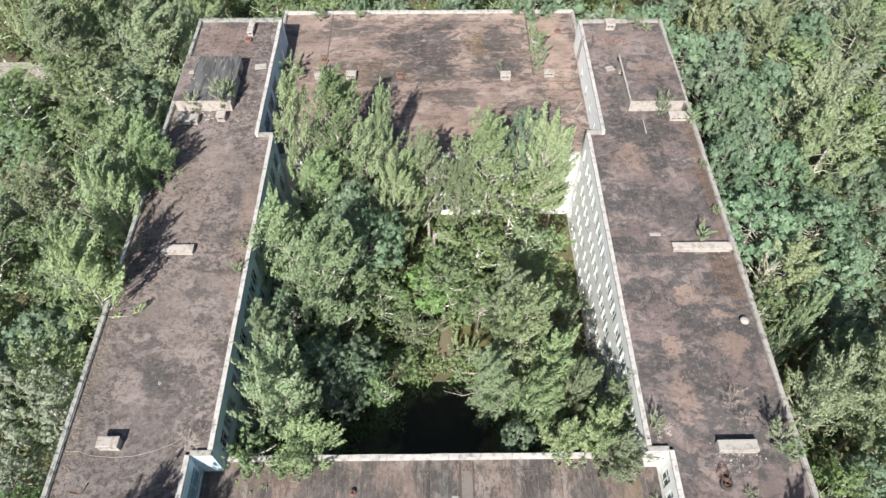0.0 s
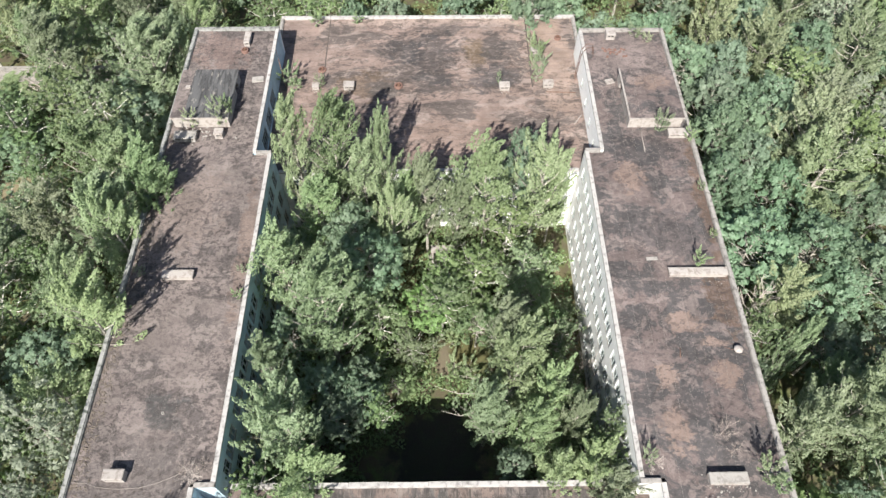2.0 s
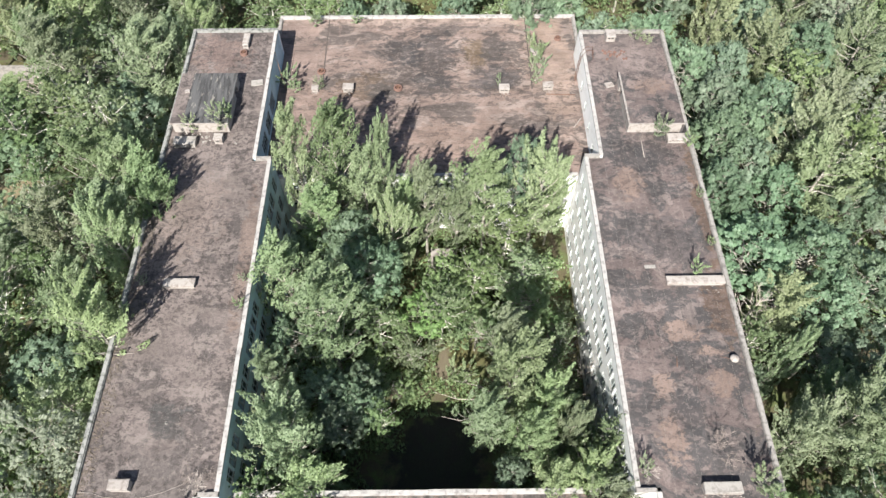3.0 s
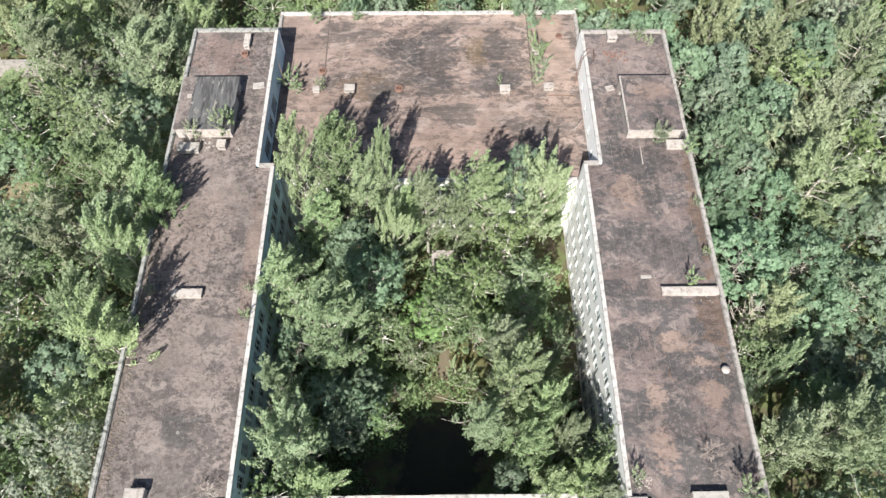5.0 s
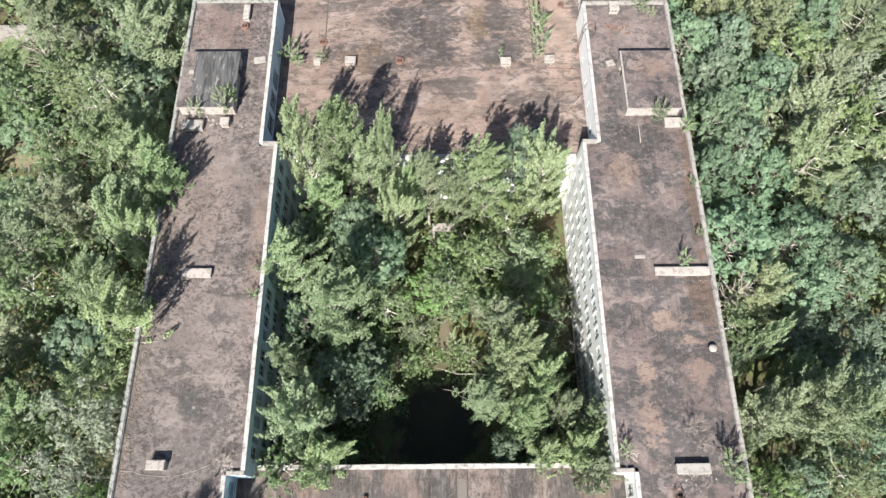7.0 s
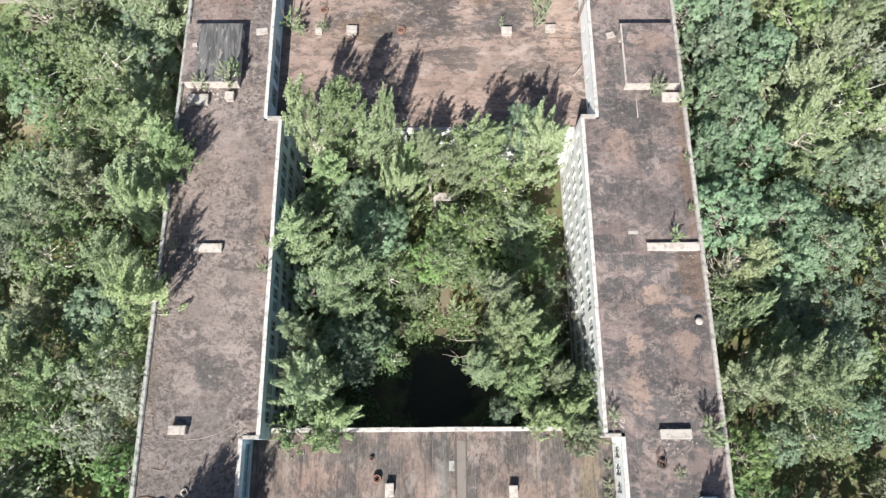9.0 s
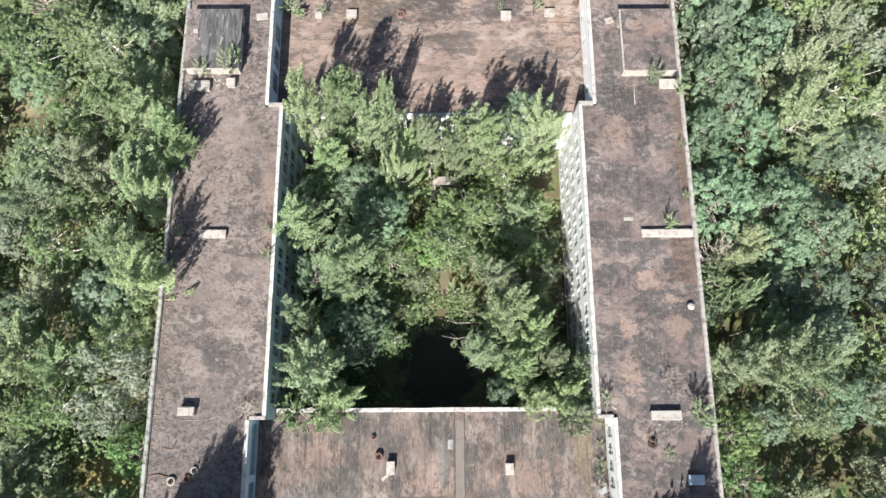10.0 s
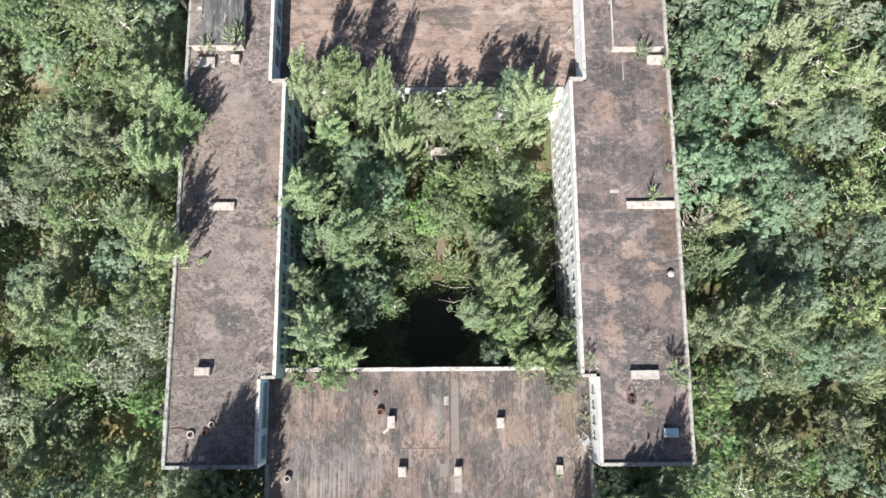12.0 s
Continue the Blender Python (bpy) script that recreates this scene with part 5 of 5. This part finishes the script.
collar(-20.5, 62.4, Z, 0.42, 0.3, BRICK_RED, "red clay pipe collar beside a white duct")
vent_box(-20.75, -20.05, 63.2, 65.1, Z, 0.6, "narrow white duct box on the roof", slots=1, name="roof_duct")
# right wing
vent_box(21.1, 26.25, 32.6, 33.4, Z, 0.5, "long low white ventilation box with crumbling edge", slots=10, worn=0.06)
vent_box(20.6, 23.5, 14.8, 15.7, Z, 0.62, "battered whitewashed ventilation box with broken cap", cap=VENT_GREY, slots=5, worn=0.13)
vent_box(23.65, 25.1, 9.05, 9.95, Z, 0.5, "pale blue metal box on the shaded roof", body=BOX_BLUE, cap=BOX_BLUE, slots=2, name="roof_box")
collar(20.65, 12.7, Z, 0.45, 0.3, SOOT, "sooty dark pipe collar with a coil of wire")
vent_box(20.0, 21.1, 63.9, 65.2, Z, 0.75, "white broken chimney box on the roof", slots=2)
rubble(20.5, 62.0, Z + 0.015, 0.7, 26, 0.35, "red and pink brick rubble on the roof", BRICK_RED, 3)
rubble(24.6, 32.5, Z + 0.015, 0.7, 24, 0.09, "grey plaster crumbs beside the ventilation box", VENT_GREY, 4)
rubble(22.0, 14.65, Z + 0.015, 0.8, 46, 0.15, "white plaster crumbs beside the ventilation box", VENT_GREY, 5)


def mushroom_vent(x, y):
    ob = thing("mushroom_vent", "white domed metal ventilator on the felt roof", "roof vent", (x, y, Z))
    part("neck", Geo().lathe(0, 0, ((0.2, 0), (0.2, 0.32)), 14), VENT_GREY, ob, smooth=True)
    part("hood", Geo().lathe(0, 0, ((0.37, 0.28), (0.38, 0.33), (0.34, 0.41), (0.24, 0.48), (0.1, 0.52), (0.02, 0.53)), 18), VENT_WHITE, ob, "white domed hood", smooth=True)
    part("guy_rod", Geo().tube(((-1.1, 0.35, 0.03), (-0.2, 0.0, 0.1)), (0.02, 0.02), 4), RUST, ob)


mushroom_vent(25.4, 25.6)

# low blocks
for x0, x1, y0, y1, h, label in (
    (-9.75, -8.5, 59.65, 60.6, 0.65, "white square ventilation box on the brown roof"), (7.95, 9.15, 59.4, 60.3, 0.65, "white square ventilation box on the brown roof"),
    (12.95, 14.15, 59.8, 60.6, 0.65, "whitish ventilation box beside tall shrubs"), (-13.3, -12.5, 59.7, 60.5, 0.55, "whitish ventilation box half hidden by a shrub"),
    (12.0, 12.9, 65.4, 66.3, 0.6, "pale ventilation box hidden in shrubs"), (-4.4, -3.6, 9.9, 11.1, 0.75, "white ventilation box on the striped roof"),
    (7.1, 7.9, 9.75, 10.85, 0.75, "white ventilation box on the striped roof"), (-3.25, -2.4, 4.95, 5.95, 0.75, "ragged white ventilation box on the striped roof"),
    (2.6, 3.35, 4.95, 5.9, 0.75, "white ventilation box with a slab beside it"), (13.2, 13.9, 5.1, 6.0, 0.75, "white ventilation box beside yellow weeds"),
):
    vent_box(x0, x1, y0, y1, L, h, label, slots=2)
    rubble((x0 + x1) / 2, y0 - 0.12, L + 0.015, 0.24, 18, 0.12, "white plaster crumbs fallen round a roof vent", VENT_WHITE, int(x0 * 7) % 50)
collar(-12.45, 63.0, L, 0.5, 0.22, BRICK_RED, "broken reddish pipe collar on the brown roof")
collar(-3.5, 60.2, L + 0.06, 0.5, 0.25, BRICK_RED, "reddish clay pipe collar on the brown roof")
collar(15.5, 68.3, L, 0.4, 0.25, BRICK_RED, "reddish pipe collar on the pale roof edge")
collar(-5.2, 11.5, L, 0.42, 0.45, BRICK_RED, "tall pinkish clay pipe collar beside a white vent")
collar(-5.75, 13.3, L, 0.22, 0.3, BRICK_RED, "small reddish pipe collar on the striped roof")
collar(-14.8, 4.8, L, 0.38, 0.5, VENT_GREY, "pale round pipe collar in tree shade")


def slab(x, y, z, w, d, h, turn, label, material=VENT_WHITE, tilt=0.0):
    """A loose slab or board lying on a roof."""
    g = Geo().box(-w / 2, w / 2, -d / 2, d / 2, 0, h, 0.012)
    ob = new("loose_slab", g.mesh("loose_slab", material))
    ob.matrix_world = pose(x, y, z + 0.015, 0, tilt, turn)
    tagged(ob, label, "slab", group="loose slabs on the roofs")


slab(-18.45, 57.9, Z, 1.25, 0.8, 0.1, 8, "pale concrete slab lying on the felt roof", VENT_GREY)
slab(-22.8, 7.3, Z, 0.6, 0.5, 0.12, 20, "greyish broken slab near the roof edge", VENT_GREY)
slab(3.0, 4.0, L, 0.75, 1.5, 0.03, 1, "grey sheet lying on the striped roof", SLAB)
slab(-4.6, 9.55, L, 0.75, 0.28, 0.06, 40, "white board fallen beside a vent")
slab(1.5, 5.5, L, 0.85, 1.3, 0.012, 0, "grey felt offcut lying on the striped roof", OFFCUT)
slab(19.5, 57.2, Z, 0.9, 0.7, 0.08, 15, "pale slab lying beside the stair hut")
slab(20.0, 34.6, Z, 1.0, 0.35, 0.03, 3, "grey plank lying on the dark roof", VENT_GREY)
slab(16.55, 8.2, L, 0.9, 0.5, 0.06, 25, "pale blue fallen metal sheet under a dead bush", BOX_BLUE)
slab(1.8, 12.6, L, 0.5, 0.9, 0.02, 0, "greenish offcut on the striped roof", COPING_MOSSY)


def stair_hut(x0, x1, y0, y1, h, side, label, roof_mat, sheets):
    """The low hut over a stair: walls with a door gap, an overhanging roof slab and its covering."""
    ob = thing("stair_hut", label, "roof hut", ((x0 + x1) / 2, (y0 + y1) / 2, Z), group="stair huts on the roofs")
    w, d = (x1 - x0) / 2, (y1 - y0) / 2
    inner = -side * w
    near, away = sorted((inner, inner + side * 0.25)), sorted((-inner, -inner - side * 0.25))
    for x0, x1, y0, y1 in ((-w, w, -d, -d + 0.25), (-w, w, d - 0.25, d), (*near, -d + 0.25, d * 0.35), (*near, d * 0.35 + 1.0, d - 0.25), (*away, -d + 0.25, d - 0.25)):
        part("hut_wall", Geo().box(x0, x1, y0, y1, 0, h - 0.14), VENT_WHITE, ob)
    part("roof_slab", Geo().box(-w - 0.12, w + 0.12, -d - 0.12, d + 0.12, h - 0.14, h), VENT_WHITE, ob, "white-edged roof slab")
    n = sheets
    left = -w - 0.125 if side < 0 else -w + 0.06
    size = (w + 0.125 - left) / n
    for i in range(n):
        a = left + i * size
        part("roof_sheet", Geo().box(a, a + size - 0.012, -d - 0.04, d + 0.125, h + 0.002, h + 0.02 + 0.012 * (i % 2)), FELT_LEFT if side < 0 and i < 2 else roof_mat, ob)
    return ob


stair_hut(-25.9, -20.3, 51.0, 57.85, 1.4, -1, "low white stair hut roofed with dark grey sheets", SHEET_GREY, 9)
stair_hut(20.35, 25.75, 50.5, 57.6, 1.4, 1, "low white stair hut with worn felt roof", FELT_RIGHT, 5)
vent_box(-25.6, -23.4, 48.9, 50.0, Z, 0.6, "grey debris-covered chest in front of the stair hut", VENT_GREY, VENT_GREY, 3, name="roof_chest")
vent_box(-21.6, -20.7, 49.3, 50.2, Z, 0.75, "small white chimney box in front of the stair hut", slots=1)
vent_box(24.2, 26.2, 48.95, 49.9, Z, 0.55, "white box against the stair hut", slots=3)
slab(-25.0, 55.3, Z + 1.43, 0.5, 0.4, 0.1, 10, "white block lying on the grey hut roof")
rubble(-22.8, 50.4, Z + 0.015, 1.3, 30, 0.3, "pale plaster rubble in front of the hut", VENT_GREY, 8)


def roof_ladder():
    """The steel ladder from the low roof over the wing's parapet."""
    ob = thing("roof_ladder", "rusty steel ladder from the low roof over the parapet", "ladder", (16.75, 61.3, L))
    for dy in (-0.3, 0.3):
        part("rail", Geo().tube(((0, dy - 0.1, 0.02), (0.12, dy, 3.9), (0.55, dy, 4.75), (1.3, dy, 4.75), (1.45, dy, 3.4)), (0.03,) * 5, 6), RUST, ob)
    rung = Geo().tube(((0, -0.3, 0), (0, 0.3, 0)), (0.018, 0.018), 5).mesh("rung", RUST)
    for i in range(11):
        part("rung", rung, None, ob, at=(0.01 + 0.011 * i, -0.09 + 0.009 * i, 0.3 + 0.34 * i))


roof_ladder()


def rod(name, points, r, material, label, category):
    ob = new(name, Geo().tube(points, [r] * len(points), 5).mesh(name, material, True))
    tagged(ob, label, category)


rod("cable", [(-26.2, 15.55, Z + 0.04), (-25.2, 15.5, Z + 0.04), (-24.3, 15.2, Z + 0.05), (-22.8, 15.05, Z + 0.04), (-21.2, 15.12, Z + 0.04), (-19.8, 15.5, Z + 0.04), (-18.6, 16.0, Z + 0.05), (-17.7, 16.6, Z + 0.06)], 0.015, CABLE, "pale loose cable lying across the felt roof", "cable")
for way in (((7.2, 25.0, 3.6), (5.0, 25.3, 4.6), (2.6, 25.2, 5.0), (0.4, 25.8, 5.4)), ((7.2, 25.0, 2.6), (4.9, 24.2, 3.4), (2.8, 23.6, 3.6), (1.0, 23.9, 4.1)), ((7.2, 25.0, 4.6), (4.8, 26.2, 5.6), (2.2, 26.6, 6.2))):
    ob = new("dead_branch", Geo().tube(way, [0.06 - 0.052 * i / (len(way) - 1) for i in range(len(way))], 5).tube((way[-2], (way[-2][0] - 0.8, way[-2][1] + 0.7, way[-2][2] + 0.2)), (0.02, 0.006), 4).tube((way[1], (way[1][0] - 1.1, way[1][1] - 0.8, way[1][2] + 0.5)), (0.025, 0.006), 4).mesh("dead_branch", TWIG_PALE))
    tagged(ob, "bleached dead branch reaching over the dark court", "branch", group="dead branches")
rod("iron_rod", [(-25.0, 12.6, Z + 0.04), (-24.3, 12.45, Z + 0.04), (-24.1, 12.5, Z + 0.06), (-23.85, 13.25, Z + 0.06)], 0.04, RUST, "bent rusty iron rod lying on the felt roof", "rod")
rod("iron_pipe", [(-26.1, 10.15, Z + 0.06), (-25.3, 10.25, Z + 0.06), (-24.4, 10.05, Z + 0.06)], 0.05, RUST, "dark pipe leading to a roof collar", "pipe")
rod("pole", [(21.6, 47.2, Z + 0.03), (21.62, 50.2, Z + 0.12)], 0.035, CABLE, "pale thin pole lying before the stair hut", "pole")
rod("pole", [(-24.6, 26.7, Z + 0.03), (-26.2, 26.6, Z + 0.1)], 0.03, CABLE, "pale thin pole lying by the parapet", "pole")
rod("iron_rod", [(20.6, 25.0, Z + 0.04), (20.75, 25.9, Z + 0.05)], 0.035, RUST, "short rusty rod lying on the felt roof", "rod")
rod("iron_rod", [(13.3, 59.2, L + 0.04), (16.6, 59.05, L + 0.05)], 0.05, RUST, "rusty pipe lying on the brown roof", "rod")
rod("iron_rod", [(-17.0, 62.2, Z + 0.45), (-16.7, 61.3, Z - 0.6), (-16.3, 60.2, L + 0.05)], 0.045, RUST, "rusty ladder rail leaning on the clerestory wall", "rod")
rod("iron_rod", [(16.7, 54.9, L + 0.9), (15.9, 54.2, L + 0.05)], 0.05, VENT_WHITE, "white broken board leaning on the wall", "board")


def wire_coil(x, y, z):
    pts = [(x + 0.5 * math.cos(a) * (1 - 0.012 * i), y + 0.45 * math.sin(a), z + 0.1 + 0.012 * i) for i, a in enumerate(np.linspace(0, 6 * math.pi, 44))]
    rod("wire_coil", pts, 0.025, RUST, "coil of dark rusty wire on the roof", "wire")


wire_coil(20.6, 13.35, Z)

# weeds and shrubs on the roofs
plant_all(
    ("V", 25.0, 15.6, 2.2, 1.25, Z), ("S", 25.6, 14.6, 1.5, 0.9, Z), ("Z", 22.3, 18.6, 2.2, 1.1, Z), ("Z", 22.8, 17.2, 1.6, 0.8, Z), ("S", 23.9, 33.9, 1.6, 0.7, Z),
    ("V", 23.7, 50.1, 2.3, 1.0, Z), ("S", 23.3, 49.9, 1.7, 0.7, Z), ("S", 26.2, 48.6, 1.6, 0.7, Z), ("V", -21.0, 51.2, 3.0, 1.1, Z), ("S", -20.6, 52.2, 2.6, 0.9, Z),
    ("V", -23.9, 51.0, 2.0, 0.9, Z), ("Z", -18.0, 16.3, 1.3, 0.7, Z), ("Z", -17.2, 15.9, 1.5, 0.9, Z), ("Z", -16.6, 16.6, 1.2, 0.8, Z), ("Z", 16.6, 16.4, 1.3, 0.8, Z),
    ("V", -25.2, 33.4, 0.9, 0.6, Z), ("S", 12.2, 60.9, 1.6, 0.7, L), ("S", 12.9, 62.2, 2.6, 0.8, L), ("V", 12.0, 62.8, 1.8, 0.6, L), ("S", 12.5, 64.0, 3.0, 0.95, L),
    ("S", 13.1, 65.3, 2.0, 0.6, L), ("V", 12.1, 66.7, 1.9, 0.7, L),
)
plant_all(
    ("S", -15.8, 60.6, 2.3, 1.2, L), ("S", -15.0, 59.9, 1.3, 0.8, L), ("V", -12.3, 60.3, 1.5, 0.7, L), ("S", 7.9, 60.6, 1.6, 0.3, L), ("V", 13.4, 4.7, 0.8, 0.6, L),
    ("V", 16.5, 10.9, 0.35, 0.6, L), ("V", 16.4, 9.9, 0.3, 0.5, L), ("V", 16.6, 12.6, 0.3, 0.5, L), ("S", -9.6, 14.5, 1.4, 0.7, L), ("S", 13.4, 15.0, 1.3, 0.9, L),
    ("V", 22.2, 11.9, 0.3, 0.6, Z), ("S", 20.2, 66.0, 1.0, 0.7, Z), ("S", 23.4, 64.4, 1.3, 0.9, Z), ("V", 24.6, 63.6, 1.0, 0.7, Z), ("S", -13.8, 71.0, 1.6, 1.1, L),
    ("S", -8.8, 71.4, 1.0, 0.8, L), ("V", 12.2, 71.0, 1.3, 0.9, L), ("S", 16.4, 16.8, 1.4, 0.7, Z), ("S", 25.9, 37.0, 0.7, 0.5, Z), ("S", 26.0, 42.4, 0.8, 0.5, Z),
    ("Z", 16.3, 7.9, 2.0, 1.3, L, (0, 0), 0),
)
plant_all(
    ("Z", 15.9, 8.5, 1.6, 1.1, L, (0, 0), 0), ("Z", 15.7, 7.3, 1.3, 0.9, L, (0, 0), 1), ("S", -16.3, 31.0, 1.0, 0.5, Z), ("V", -16.4, 33.6, 0.8, 0.4, Z),
)


def roof_litter():
    """Twigs, moss tufts and crumbs swept against the parapets and over the roofs."""
    r = random.Random(33)
    g = Geo()

    def crumb(x, y, z, s):
        a = r.uniform(0, math.pi)
        l, w = s * r.uniform(0.6, 1.8), s * r.uniform(0.15, 0.6)
        c, q = math.cos(a), math.sin(a)
        h = s * r.uniform(0.1, 0.4)
        g.add([(x + l * c, y + l * q, z), (x - w * q, y + w * c, z), (x - l * c, y - l * q, z), (x + w * q, y - w * c, z), (x, y, z + h)], [(0, 1, 4), (1, 2, 4), (2, 3, 4), (3, 0, 4)])

    for _ in range(1500):
        d = abs(r.gauss(0, 0.55))
        y = r.choice((r.uniform(15, 31), r.uniform(30, 50), r.uniform(7, 65)))
        crumb(-26.3 + d, y, Z + 0.012, r.uniform(0.05, 0.2))
    for _ in range(900):
        crumb(r.uniform(-26, -17.7), r.uniform(7, 65), Z + 0.012, r.uniform(0.03, 0.1))
        crumb(r.uniform(17.7, 26.2), r.uniform(7, 65), Z + 0.012, r.uniform(0.03, 0.09))
        crumb(r.uniform(-16.5, 16.5), r.uniform(0.5, 14.8), L + 0.012, r.uniform(0.03, 0.09))
    for _ in range(500):
        crumb(r.uniform(-16, 16), r.uniform(48.2, 71.5), L + 0.012, r.uniform(0.04, 0.11))
        crumb(26.2 - abs(r.gauss(0, 0.5)), r.uniform(12, 60), Z + 0.012, r.uniform(0.04, 0.13))
        crumb(r.uniform(-16.6, 16.6), 15.0 - abs(r.gauss(0, 0.5)), L + 0.012, r.uniform(0.04, 0.13))
    ob = new("roof_litter", g.mesh("roof_litter", LITTER))
    tagged(ob, "dry twigs, moss tufts and crumbs scattered on the roofs", "litter", kind="stuff")


roof_litter()


# ---- in the court and the wood ----
def porch():
    """The concrete porch before the far block's door."""
    ob = thing("porch", "white concrete porch slab on posts before the far block", "porch", (1.6, 42.6, 0))
    part("slab", Geo().box(-1.5, 1.2, -0.6, 0.35, 2.7, 2.86), VENT_WHITE, ob)
    for x in (-1.35, 1.05):
        part("post", Geo().box(x - 0.1, x + 0.1, -0.5, -0.3, 0, 2.7), VENT_WHITE, ob)
    part("step", Geo().box(-1.9, 1.9, -1.3, 0.9, -0.1, 0.16), SLAB, ob)


porch()


def wood_wall():
    ob = thing("concrete_wall", "low pale concrete wall hidden among the trees", "wall", (-48.0, 71.6, 0))
    panel = Geo().box(-1.47, 1.47, -0.08, 0.08, 0, 2.6).mesh("panel", COPING)
    cap = Geo().box(-1.49, 1.49, -0.3, 0.3, 2.6, 2.78).mesh("cap", COPING)
    for i in range(7):
        part("panel", panel, None, ob, at=(-9 + 3 * i, 0, 0))
        part("cap", cap, None, ob, at=(-9 + 3 * i, 0, 0))


wood_wall()

for left in list(UNUSED.values()):
    for child in list(left.children_recursive):
        bpy.data.objects.remove(child)
    bpy.data.objects.remove(left)
